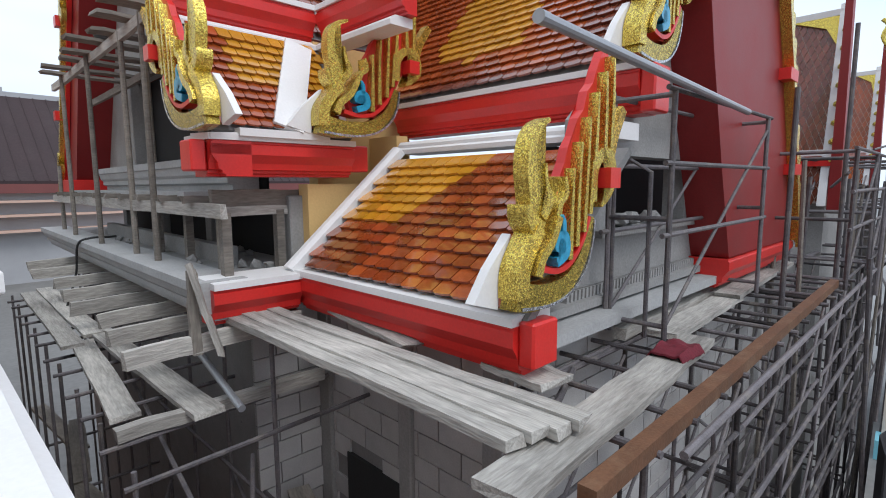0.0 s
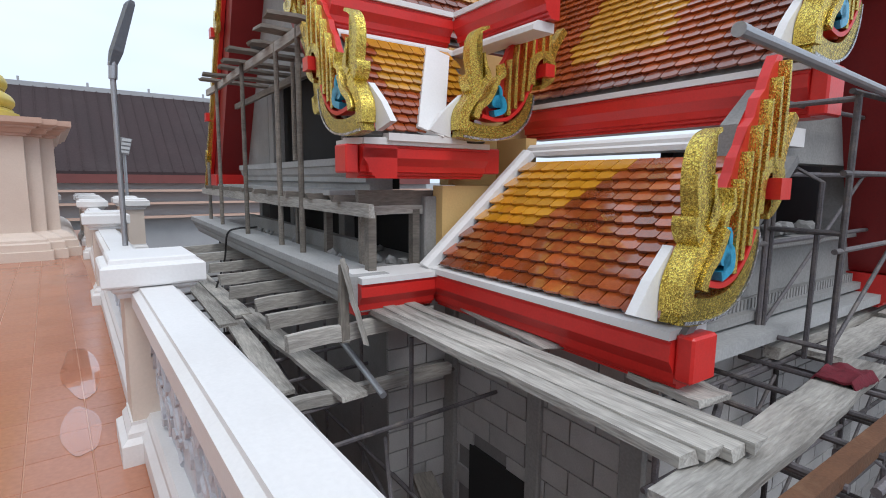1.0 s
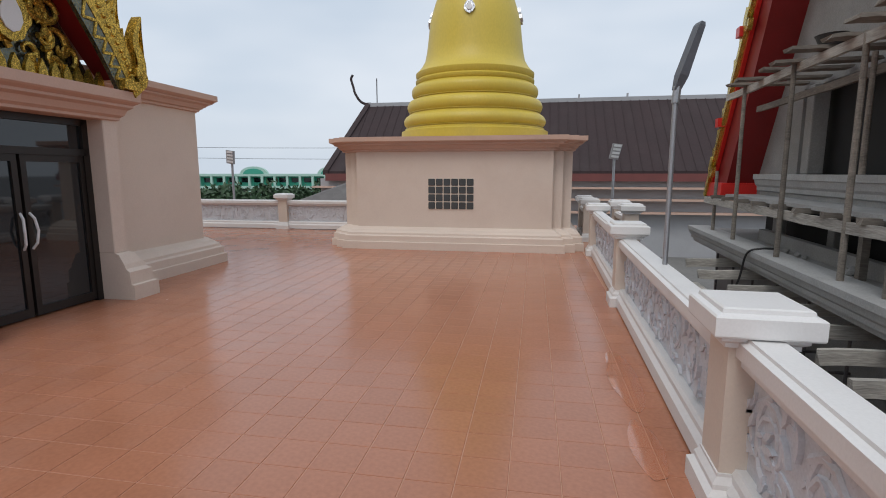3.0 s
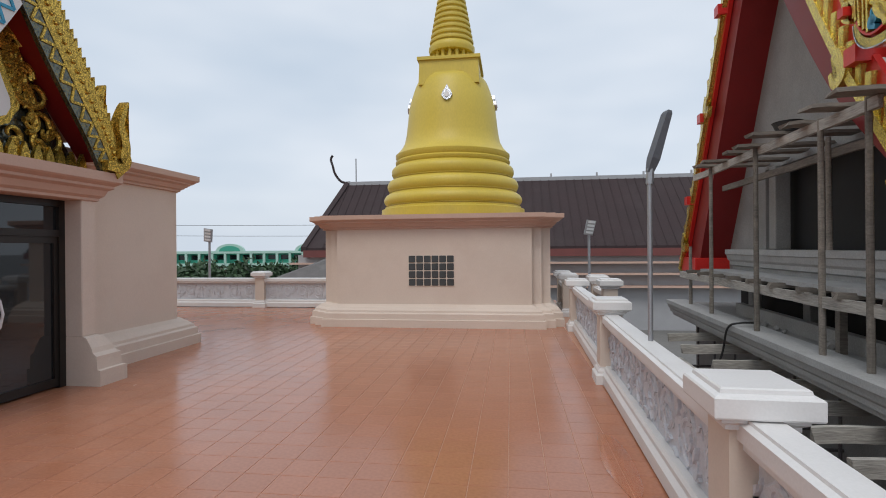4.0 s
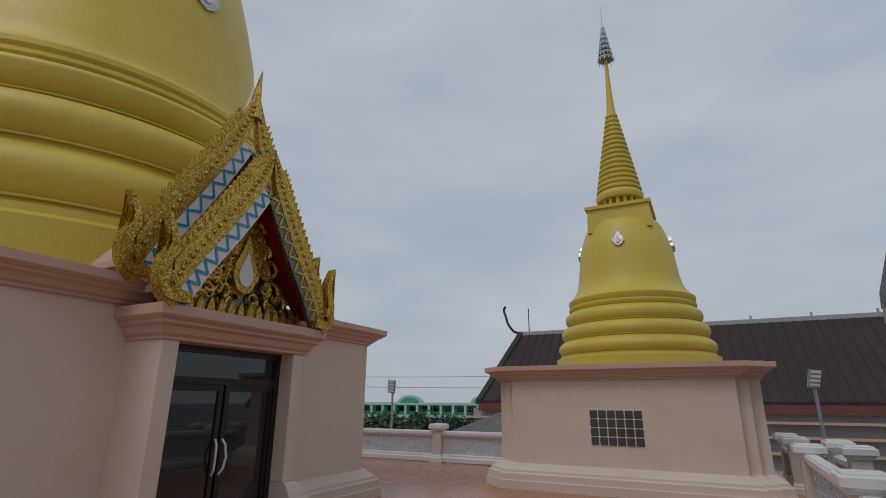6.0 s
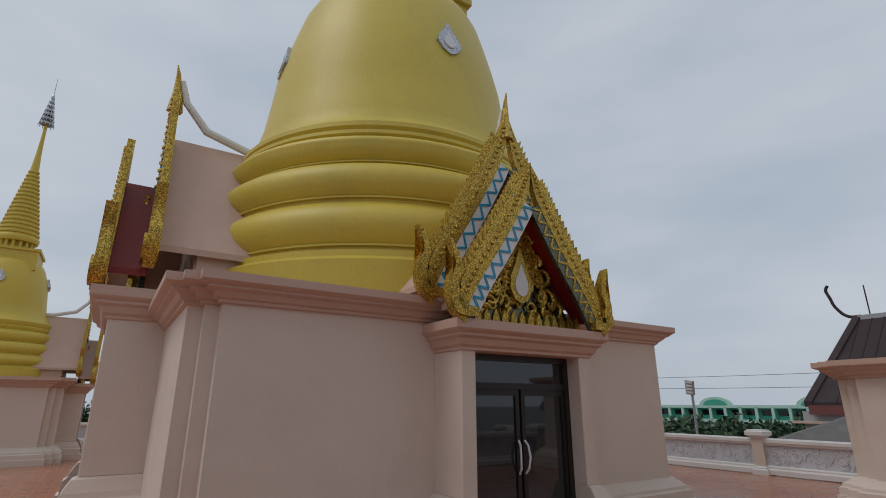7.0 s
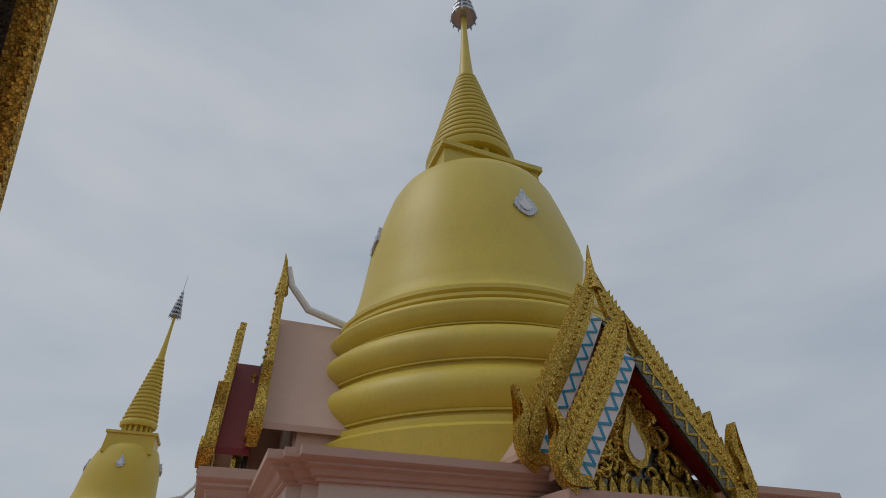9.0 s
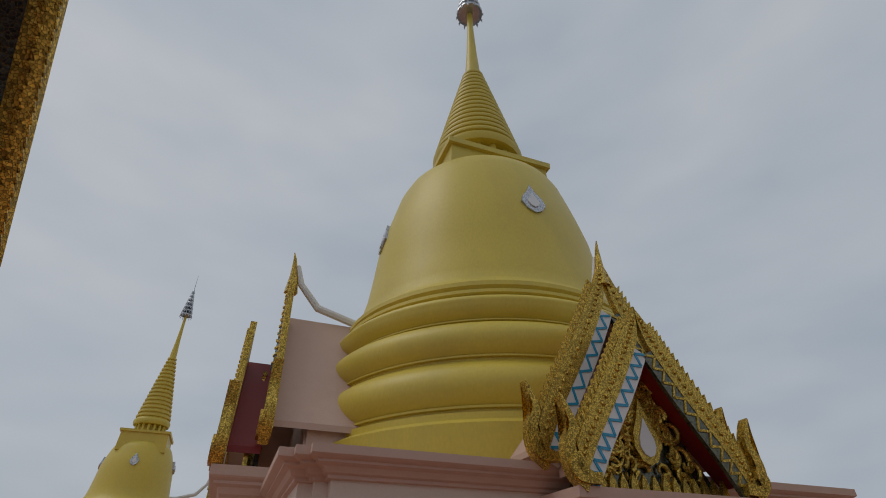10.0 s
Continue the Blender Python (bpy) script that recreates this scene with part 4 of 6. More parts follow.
# black sheet behind the gable opening: interior shade put into its colour
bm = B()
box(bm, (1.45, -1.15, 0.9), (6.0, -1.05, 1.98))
hpart("inner_wall", bm, M_BLACK, hall, "black sheet standing for the shade of the unfinished interior")
rng = random.Random(5)
for u in (1.75, 1.95, 2.3):
    t = bmesh.new()
    bmesh.ops.create_icosphere(t, subdivisions=2, radius=0.07)
    for v in t.verts:
        v.co = Vector((v.co.x * 1.4, v.co.y, v.co.z * 0.8)) * rng.uniform(0.8, 1.2)
    bmesh.ops.transform(t, matrix=HALL @ Matrix.Translation((u, -1.72, 1.36)), verts=t.verts)
    solo("rubble_stone", t, M_CONC, "lump of broken masonry on the window sill", "stone")


# fluted ledge and slabs along the south wall
bm = B()
box(bm, (0.25, -2.03, 0.70), (3.7, -1.82, 0.775))
hpart("ledge_slab", bm, M_CONCL, hall, "row of raw concrete slabs along the wall")
bm = B()
for i in range(46):
    u = 0.76 + 0.048 * i
    hexa(bm, [(u, -1.86, 0.80), (u + 0.026, -1.86, 0.80), (u + 0.026, -1.80, 0.80), (u, -1.80, 0.80), (u + 0.03, -1.85, 0.93), (u + 0.056, -1.85, 0.93), (u + 0.056, -1.80, 0.93), (u + 0.03, -1.80, 0.93)])
tagged(hpart("fluting", bm, M_CONC, hall, "slanted concrete flutes"), kind="stuff")


# ---- nagas: gilded serpent heads at the feet of the verges ----
def naga(parent, o, xa, size, wide=1.4, face=1):
    """A mosaic naga head, with flame blades along the verge that rises the way of xa. o: the chin."""
    xa, ya = Vector(xa).normalized(), Vector((0, 0, 1))
    out = xa.cross(ya) * face
    k = size / 440.0
    g = lambda pts: [((x - 930) * k * wide, (540 - y) * k * 0.9) for x, y in pts]
    o = Vector(o)

    def piece(name, shapes, mat, thick, off=0.0, par=None, label=""):
        bm = B()
        for pts, w0, w1 in shapes:
            flame(bm, g(pts), w0 * k, w1 * k, o + out * off, xa, ya, thick)
        return hpart(name, bm, mat, par or hall, label)

    # outline drawn on a grid of its own: chin low, blades rising to the upper end
    G = lambda pts: [(905 + (x - 130) * 0.588, 66.7 + y * 0.535) for x, y in pts]

    def strip(name, shapes, mat, thick, off, label=""):
        return piece(name, [(G(pts), w0 * (0.34 + 0.2 * wide), w1 * (0.34 + 0.2 * wide)) for pts, w0, w1 in shapes], mat, thick, off, back, label)

    bm = B()
    plate(bm, g(G([(250, 820), (330, 815), (390, 730), (430, 600), (425, 440), (500, 400), (492, 75), (468, 78), (440, 150), (428, 195), (405, 225), (390, 290), (368, 320), (352, 380), (330, 420), (318, 470), (298, 520), (292, 600), (268, 650), (238, 740)])), o, xa, ya, 0.05)
    back = hpart("naga_back", bm, M_RED, hall, "red painted backing board of a naga")
    strip("naga_body", [([(140, 868), (190, 886), (250, 888), (310, 868), (360, 815), (392, 740), (405, 650)], 78, 28)], M_GOLDD, 0.09, 0.02, "scaled mosaic belly of a naga")
    strip("naga_lip", [([(215, 800), (270, 815), (320, 795), (365, 730), (392, 650)], 16, 12)], M_RED, 0.11, 0.02)
    strip("naga_edge", [([(150, 912), (250, 922), (330, 895), (385, 830), (412, 745), (420, 660)], 9, 6)], M_SILVER, 0.10, 0.02, "silver mirror edging")
    strip("naga_neck", [([(148, 880), (150, 800), (175, 730), (205, 672)], 46, 38)], M_GOLD, 0.11, 0.025)
    strip("naga_neck", [([(185, 815), (200, 760), (232, 715), (258, 640)], 30, 22)], M_GOLD, 0.14, 0.03)
    strip("naga_crest", [([(200, 690), (196, 600), (182, 500), (185, 420), (205, 370), (240, 342)], 54, 10)], M_GOLD, 0.08, 0.02, "gilded curling crest")
    strip("naga_curl", [([(215, 680), (185, 665), (168, 630), (165, 598)], 46, 14)], M_GOLD, 0.11, 0.02)
    strip("naga_curl", [([(215, 640), (240, 590), (226, 530), (222, 475)], 30, 6)], M_GOLD, 0.10, 0.02)
    strip("naga_curl", [([(268, 650), (275, 600), (298, 570), (292, 515)], 26, 8)], M_GOLD, 0.09, 0.03)
    for pts in (((478, 415), (482, 250), (479, 98)), ((450, 415), (450, 280), (447, 158)), ((407, 480), (412, 350), (415, 232)), ((368, 700), (376, 480), (382, 318)), ((340, 745), (342, 560), (350, 402)), ((314, 785), (315, 640), (320, 488)), ((392, 640), (396, 540), (398, 460))):
        strip("naga_blade", [(pts, 18, 7)], M_GOLD, 0.06, 0.05, "gold mosaic flame blade")
    strip("naga_hook", [([(408, 600), (410, 510), (436, 442), (474, 428), (500, 475), (498, 545), (470, 592), (446, 612)], 40, 16)], M_GOLD, 0.10, 0.02)
    strip("naga_tail", [([(488, 480), (508, 380), (532, 315), (552, 266)], 38, 30)], M_GOLDC, 0.08, 0.02)
    strip("naga_jaw_swirl", [([(255, 785), (292, 760), (288, 705), (260, 702), (252, 738), (270, 745)], 26, 12), ([(278, 700), (280, 660), (272, 636)], 18, 6)], M_BLUE, 0.12, 0.03, "turquoise mosaic swirl")
    bm = B()
    (cx, cy), = g(G([(466, 518)]))
    c = o + xa * cx + ya * cy + out * 0.05
    s = 17 * k
    hexa(bm, [c - xa * s - ya * s - out * 0.09, c + xa * s - ya * s - out * 0.09, c + xa * s - ya * s + out * 0.07, c - xa * s - ya * s + out * 0.07, c - xa * s + ya * s - out * 0.09, c + xa * s + ya * s - out * 0.09, c + xa * s + ya * s + out * 0.07, c - xa * s + ya * s + out * 0.07])
    hpart("purlin_end", bm, M_RED, back)
    bm = B()
    plate(bm, g(G([(60, 885), (132, 918), (135, 850), (150, 770), (170, 690), (105, 790)])), o - out * 0.06, xa, ya, 0.05)
    hpart("verge_foot", bm, M_WHITE, back, "white plaster foot of the verge")
    return back


naga(hall, (-0.02, -2.04, 1.07), (1, 0, 0), 1.52, 1.22)
naga(hall, (1.36, -1.95, 2.56), (1, 0, 0), 1.5, 1.2)
naga(hall, (0.28, -0.08, 2.13), (1, 0, 0), 1.5, 1.45)
naga(hall, (-0.64, -0.06, 2.13), (0, 1, 0), 1.5, 1.4, -1)
naga(hall, (-0.46, 1.2, 3.72), (0, 1, 0), 1.05, 1.3, -1)

# ---- the corner roof with the white valley ----
red_beam("corner_beam", (-0.62, 0.0), (0.62, 0.0), (0, -1), 1.72, 1.99, 0.3)
red_beam("corner_beam", (-0.62, 0.0), (-0.62, 0.45), (-1, 0), 1.72, 1.99, 0.3)
bm = B()
box(bm, (0.62, 0.05, 1.77), (0.80, 0.25, 2.01), 0.012)
hpart("beam_cap", bm, M_RED, hall)
bm = B()
box(bm, (-0.74, 0.05, 1.76), (-0.63, 0.25, 1.99), 0.012)
hpart("beam_cap", bm, M_RED, hall)
roof3 = slope("corner_roof_deck", (-0.57, 0.04, 2.07), (0.62, 0.04, 2.07), (0.62, 0.50, 2.92), (-0.57, 0.50, 2.92), 0.05, M_MORTAR, "small corner roof slope of glazed tiles")
bm = B()
for a, b, w in (((-0.02, 0.0, 2.10), (0.38, 0.46, 2.92), 0.24),):
    beam(bm, a, b, w, 0.07, up=(0, -0.86, 0.5))
beam(bm, (-0.42, 0.02, 2.055), (0.34, 0.02, 2.055), 0.12, 0.06)
hpart("white_valley", bm, M_WHITE, hall, "white plastered roof valley")
bm = B()
box(bm, (0.58, 0.52, 1.66), (1.75, 0.66, 3.02))
hpart("corner_wall", bm, M_YWALL, hall, "cream wall behind the meeting roofs")
red_beam("top_eave_beam", (-0.62, 0.52), (0.62, 0.52), (0, -1), 3.02, 3.30, 0.3)
red_beam("top_eave_beam", (0.62, -0.55), (0.62, 0.52), (-1, 0), 3.02, 3.30, 0.2)
bm = B()
extrude_profile(bm, [(-0.2, 0), (0.03, 0), (0.03, 0.04), (-0.02, 0.08), (-0.2, 0.08)], (-0.62, 0.52, 2.93), (0.62, 0.52, 2.93), (0, -1, 0))
extrude_profile(bm, [(-0.2, 0), (0.03, 0), (0.03, 0.04), (-0.02, 0.08), (-0.2, 0.08)], (0.62, -0.5, 2.93), (0.62, 0.52, 2.93), (-1, 0, 0))
hpart("white_cornice", bm, M_WHITE, hall)

# ---- west porch: gable towards the terrace ----
bm = B()
loop = smooth_line([(1.2, 2.8), (2.04, 4.1), (3.0, 5.9), (4.03, 8.1)], 6)
loop2 = smooth_line([(4.03, 8.1), (4.55, 6.7), (5.75, 4.4), (7.2, 1.75)], 6)
inner = smooth_line([(6.35, 1.75), (5.35, 3.8), (4.6, 5.4), (4.03, 6.5)], 6)
inner2 = smooth_line([(4.03, 6.5), (3.3, 5.1), (2.35, 3.6), (1.6, 2.75)], 6)
plate(bm, loop + loop2[1:] + inner + inner2[1:], (-0.05, 0, 0), (0, 1, 0), (0, 0, 1), 0.5)
hpart("gable_soffit", bm, M_DARKRED, hall, "dark red painted gable soffit, shade in its colour")
for side, line in ((-1, loop), (1, loop2)):
    n = len(line)
    bm = B()
    plate(bm, ribbon([(y, z - 0.10) for y, z in line], [0.34] * n), (-0.34, 0, 0), (0, 1, 0), (0, 0, 1), 0.06)
    rb = hpart("verge_board", bm, M_RED, hall, "red verge board with gold mosaic blades")
    bm = B()
    plate(bm, ribbon([(y, z - 0.24) for y, z in line], [0.09] * n), (-0.40, 0, 0), (0, 1, 0), (0, 0, 1), 0.08)
    hpart("gilded_edge", bm, M_GOLD, rb)
    dense = smooth_line(line, 4)
    for i in range(2, len(dense) - 2, 3):
        y, z = dense[i]
        bm = B()
        flame(bm, [(y, z + 0.10), (y - 0.02 * side, z - 0.10), (y + 0.01 * side, z - 0.32)], 0.075, 0.04, (-0.39, 0, 0), (0, 1, 0), (0, 0, 1), 0.06)
        hpart("verge_blade", bm, M_GOLD, rb)
    for i in range(1, n - 1, 5):
        y, z = line[i]
        bm = B()
        flame(bm, [(y, z - 0.2), (y + 0.10 * side, z - 0.42), (y - 0.02 * side, z - 0.52), (y - 0.08 * side, z - 0.38)], 0.14, 0.05, (-0.42, 0, 0), (0, 1, 0), (0, 0, 1), 0.07)
        hpart("verge_curl", bm, M_GOLD, rb)
    bm = B()
    plate(bm, ribbon([(y, z + 0.12) for y, z in line], [0.07] * n), (-0.31, 0, 0), (0, 1, 0), (0, 0, 1), 0.08)
    hpart("white_verge", bm, M_WHITE, hall)
bm = B()
box(bm, (-0.40, 6.3, 1.50), (0.2, 7.3, 1.78), 0.01)
hpart("verge_block", bm, M_RED, hall)
for y, z in ((6.5, 2.9), (5.75, 4.3), (4.9, 5.8), (1.75, 3.75), (2.8, 5.4)):
    bm = B()
    box(bm, (-0.50, y - 0.08, z - 0.08), (0.1, y + 0.08, z + 0.08))
    hpart("purlin_end", bm, M_RED, hall)
bm = B()
plate(bm, [(6.5, 1.5), (5.5, 3.6), (4.03, 6.6), (1.6, 3.25), (1.6, 3.2), (4.9, 3.2), (4.9, 1.5)], (0.25, 0, 0), (0, 1, 0), (0, 0, 1), 0.12)
hpart("brick_gable", bm, M_CONC, hall, "unrendered masonry gable wall")
porch = slope("porch_roof_deck", (-0.27, 1.25, 3.30), (6.0, 1.25, 3.30), (6.0, 3.98, 8.05), (-0.27, 3.98, 8.05), 0.06, M_MORTAR, "high porch roof slope of maroon and amber tiles")
slope("porch_roof_back", (6.0, 7.0, 3.2), (-0.1, 7.0, 3.2), (-0.1, 4.03, 8.05), (6.0, 4.03, 8.05), 0.06, M_MAROON)
bm = B()
path_tube(bm, [(5.9, 4.03, 8.1), (2.0, 4.03, 8.13), (0.6, 4.03, 8.25), (-0.1, 4.03, 8.5), (-0.45, 4.03, 8.9)], [0.13, 0.13, 0.13, 0.11, 0.05], 8)
hpart("white_ridge", bm, M_WHITE, hall, "white swept ridge")
bm = B()
flame(bm, [(3.98, 7.7), (3.93, 8.1), (4.03, 8.5), (4.03, 9.0)], 0.3, 0.05, (-0.45, 0, 0), (0, 1, 0), (0, 0, 1), 0.12)
hpart("ridge_finial", bm, M_GOLD, hall)
red_beam("porch_eave_beam", (0.1, 1.25), (6.0, 1.25), (0, -1), 2.95, 3.24, 0.3, ledge=False)
# central spire base with gilded leaves, high on the roof
bm = B()
for i, (h, z) in enumerate(((0.95, 7.6), (0.8, 8.1), (0.65, 8.6), (0.5, 9.1))):
    box(bm, (5.4 - h, 4.0 - h, z), (5.4 + h, 4.0 + h, z + 0.5), 0.05)
hpart("spire_base", bm, M_YWALL, hall, "stepped spire base over the roof crossing")

# floors, gutters and shelves of the unfinished facade
GUT = [(-0.36, 0.0), (-0.10, 0.0), (-0.10, 0.05), (-0.05, 0.07), (-0.05, 0.12), (-0.02, 0.15), (0.0, 0.22), (0.02, 0.23), (0.02, 0.30), (-0.36, 0.30)]
bm = B()
extrude_profile(bm, [(a, 0.64 + b) for a, b in GUT], (-0.78, -0.04, 0), (-0.80, 6.68, 0), (-1, 0, 0))
hpart("concrete_gutter", bm, M_CONCL, hall, "raw moulded concrete gutter beam")
bm = B()
extrude_profile(bm, [(a, 1.60 + b * 1.15) for a, b in GUT], (-0.12, 1.0, 0), (-0.12, 5.6, 0), (-1, 0, 0))
box(bm, (-0.5, 0.9, 1.55), (0.3, 5.7, 1.60))
hpart("concrete_cornice", bm, M_CONCL, hall, "raw moulded concrete cornice")
bm = B()
box(bm, (-0.46, 0.0, 0.60), (3.0, 6.6, 0.90))
hpart("floor_slab", bm, M_CONC, hall)
# black sheets behind the facade posts, coloured as the shade indoors
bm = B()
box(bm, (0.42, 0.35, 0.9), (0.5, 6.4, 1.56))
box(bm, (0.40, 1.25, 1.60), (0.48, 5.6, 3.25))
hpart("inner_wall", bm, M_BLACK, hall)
for v in (0.25, 1.9, 3.6, 5.2):
    bm = B()
    box(bm, (0.12, v, 0.9), (0.26, v + 0.16, 1.56), 0.01)
    hpart("column", bm, M_CONC, hall)
for v in (1.1, 4.4):
    bm = B()
    box(bm, (0.1, v, 1.95), (0.3, v + 0.2, 3.2), 0.01)
    hpart("column", bm, M_CONC, hall)
bm = B()
box(bm, (-0.2, 0.8, 0.9), (-0.1, 5.0, 1.08))
hpart("parapet", bm, M_CONC, hall)

# block walls below: mortar backing here, the blocks come last
BARE = "bare grey block wall"
for k, (p, q) in enumerate((((0.36, -1.60, YARD), (0.56, 0.2, 0.60)), ((0.36, -1.78, YARD), (9.0, -1.60, 0.62)), ((-0.3, 0.2, YARD), (0.56, 0.4, 0.60)), ((-0.3, 0.4, YARD), (-0.12, 6.6, 0.60)))):
    bm = B()
    box(bm, p, q)
    ob = hpart("block_wall", bm, M_MORTAR, hall, BARE)
    walls = ob if k == 0 else walls
# black panel on the wall face: painted shade of an opening
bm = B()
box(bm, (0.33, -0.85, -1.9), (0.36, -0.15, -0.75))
hpart("wall_opening", bm, M_BLACK, walls, "black panel painted as the shade in an unglazed window opening")
for a, b in (((0.30, -1.74), (0.40, -1.58)), ((0.30, -0.95), (0.40, -0.82)), ((0.30, 0.04), (0.40, 0.2)), ((3.2, -1.84), (3.45, -1.74)), ((5.4, -1.84), (5.65, -1.74))):
    bm = B()
    box(bm, (*a, YARD), (*b, 0.58), 0.01)
    hpart("concrete_column", bm, M_CONC, walls)

# ---- the large south gable and the gables behind it ----
bm = B()
band = [(2.0, 3.9), (2.36, 2.71), (2.72, 1.75), (3.05, 0.95), (5.35, 0.95), (4.95, 1.9), (4.5, 2.83), (4.1, 3.6), (3.7, 4.7), (2.3, 5.8)]
plate(bm, band, (0, -1.95, 0), (1, 0, 0), (0, 0, 1), 0.30)
hpart("gable_soffit", bm, M_DARKRED, hall, "dark red painted gable soffit, shade in its colour")
edge = smooth_line([(5.35, 0.95), (4.95, 1.9), (4.5, 2.83), (4.1, 3.6), (3.7, 4.7)], 6)
bm = B()
plate(bm, ribbon(edge, [0.10] * len(edge)), (0.03, -2.13, 0), (1, 0, 0), (0, 0, 1), 0.12)
for i in range(0, len(edge) - 1, 2):
    x, z = edge[i]
    flame(bm, [(x, z), (x + 0.10, z + 0.05), (x + 0.12, z - 0.12)], 0.12, 0.03, (0.03, -2.16, 0), (1, 0, 0), (0, 0, 1), 0.05)
hpart("gilded_verge", bm, M_GOLD, hall)
red_beam("gable_foot_beam", (3.0, -2.12), (5.45, -2.12), (0, -1), 0.66, 0.94, 0.4, ledge=False)
for x, z in ((5.0, 1.8), (4.5, 2.8), (4.1, 3.6)):
    bm = B()
    box(bm, (x - 0.2, -2.2, z - 0.06), (x + 0.12, -2.0, z + 0.06))
    hpart("purlin_end", bm, M_RED, hall)


def far_gable(u, v, z, w, h, label, mat):
    """A further roof seen end-on: latticed tile slope, white rim, gilded corner, red verge and beams."""
    t = thing("roof_gable", label, "roof", tuple(hw(u, v, z)), "further temple roofs")
    XA, YA = Vector((0, -1, 0)), Vector((0.2, 0, 0.98))
    o = Vector((u, v, z))

    def put(name, bm, m, parent, lab=""):
        bmesh.ops.transform(bm, matrix=HALL, verts=bm.verts)
        return part(name, bm, m, parent, lab)

    bm = B()
    plate(bm, [(0, -0.7), (w, -0.7), (w, h), (0, h)], o, XA, YA, 0.08)
    d = put("roof_slope", bm, M_CREAM, t)
    bm = B()
    n, rows = max(6, int(w / 0.085)), int((h + 0.7) / 0.12)
    for j in range(rows):
        for i in range(n):
            a, b = (i + 0.5 + 0.5 * (j % 2)) * w / n, -0.64 + j * 0.12
            if a < w - 0.03 and not -0.12 < b < 0.16:
                q = o + XA * a + YA * b - Vector((0.05, 0, 0))
                k = 0.47 * w / n
                plate(bm, [(-k, 0), (0, -0.10), (k, 0), (0, 0.10)], q, XA, YA, 0.03)
    tagged(put("roof_tiles", bm, mat, d), kind="stuff")
    bm = B()
    for a0, a1 in (((-0.05, h), (w + 0.05, h)), ((w, -0.75), (w, h + 0.12)), ((0, 0.13), (w, 0.13))):
        beam(bm, o + XA * a0[0] + YA * a0[1] - Vector((0.06, 0, 0)), o + XA * a1[0] + YA * a1[1] - Vector((0.06, 0, 0)), 0.10, 0.11, up=(-1, 0, 0))
    put("white_rim", bm, M_WHITE, t)
    bm = B()
    beam(bm, o - XA * 0.1 - Vector((0.08, 0, 0.04)), o + XA * (w + 0.1) - Vector((0.08, 0, 0.04)), 0.10, 0.17, up=(-1, 0, 0))
    put("red_beam", bm, M_RED, t)
    bm = B()
    plate(bm, [(w * 0.35, h - 0.06), (w - 0.05, h - 0.06), (w - 0.05, h - 0.55), (w * 0.8, h - 0.25)], o - Vector((0.08, 0, 0)), XA, YA, 0.05)
    put("gilded_corner", bm, M_GOLD, t)
    bm = B()
    plate(bm, [(w + 0.06, -0.8), (w + 0.20, -0.8), (w + 0.16, h + 0.1), (w + 0.08, h + 0.5)], o - Vector((0.1, 0, 0)), XA, (0, 0, 1), 0.2)
    put("red_verge", bm, M_DARKRED, t)
    bm = B()
    tip = o + XA * (w + 0.1) + Vector((-0.1, 0, h))
    path_tube(bm, smooth_line([tuple(tip), tuple(tip + Vector((0, -0.05, 0.4))), tuple(tip + Vector((0, 0.05, 0.7))), tuple(tip + Vector((0, -0.02, 0.95))), tuple(tip + Vector((0, 0.08, 1.1)))], 3), 0.045, 6)
    for i in range(8):
        bmesh.ops.create_icosphere(bm, subdivisions=1, radius=0.06, matrix=Matrix.Translation(o + XA * (w + 0.05) + YA * (h * i / 8) - Vector((0.12, 0, 0))))
    put("gilded_verge", bm, M_GOLD, t)
    bm = B()
    box(bm, (u + 0.1, v - w, YARD), (u + 2.2, v + 0.4, z + 0.1))
    put("wall", bm, M_CONC, t)


far_gable(8.0, -1.06, 2.0, 0.95, 2.45, "further temple roof with a maroon tile lattice and white rim", M_MAROON_F)
far_gable(14.0, -1.35, 2.3, 0.55, 2.1, "distant temple roof with an orange tile lattice and white rim", M_ORANGE_F)


# ---- scaffold and timber round the hall ----
def board(name, p, q, w, h, label, group="scaffold boards", mat=None, wave=0.006, seed=1):
    """A worn plank between two points of the hall's axes: slightly bowed, with ragged ends."""
    rng = random.Random(seed)
    p, q = hw(*p), hw(*q)
    d = (q - p).normalized()
    s = Vector((0, 0, 1)).cross(d).normalized()
    n = d.cross(s)
    L = (q - p).length
    bm = B()
    rings = []
    for i in range(9):
        o = Vector((L * i / 8, rng.uniform(-wave, wave), rng.uniform(-wave, wave) - 0.03 * h * math.sin(math.pi * i / 8)))
        ww = w / 2 * rng.uniform(0.95, 1.03)
        e = [rng.uniform(-0.02, 0.02) if i in (0, 8) else 0 for _ in range(4)]
        rings.append([o + Vector((e[0], -ww, -h / 2)), o + Vector((e[1], ww, -h / 2)), o + Vector((e[2], ww, h / 2)), o + Vector((e[3], -ww, h / 2))])
    loft(bm, rings)
    ob = solo(name, bm, mat or M_WOOD, label, "plank", "", group)
    m = Matrix((d, s, n)).transposed().to_4x4()
    m.translation = p
    ob.matrix_basis = m
    return ob


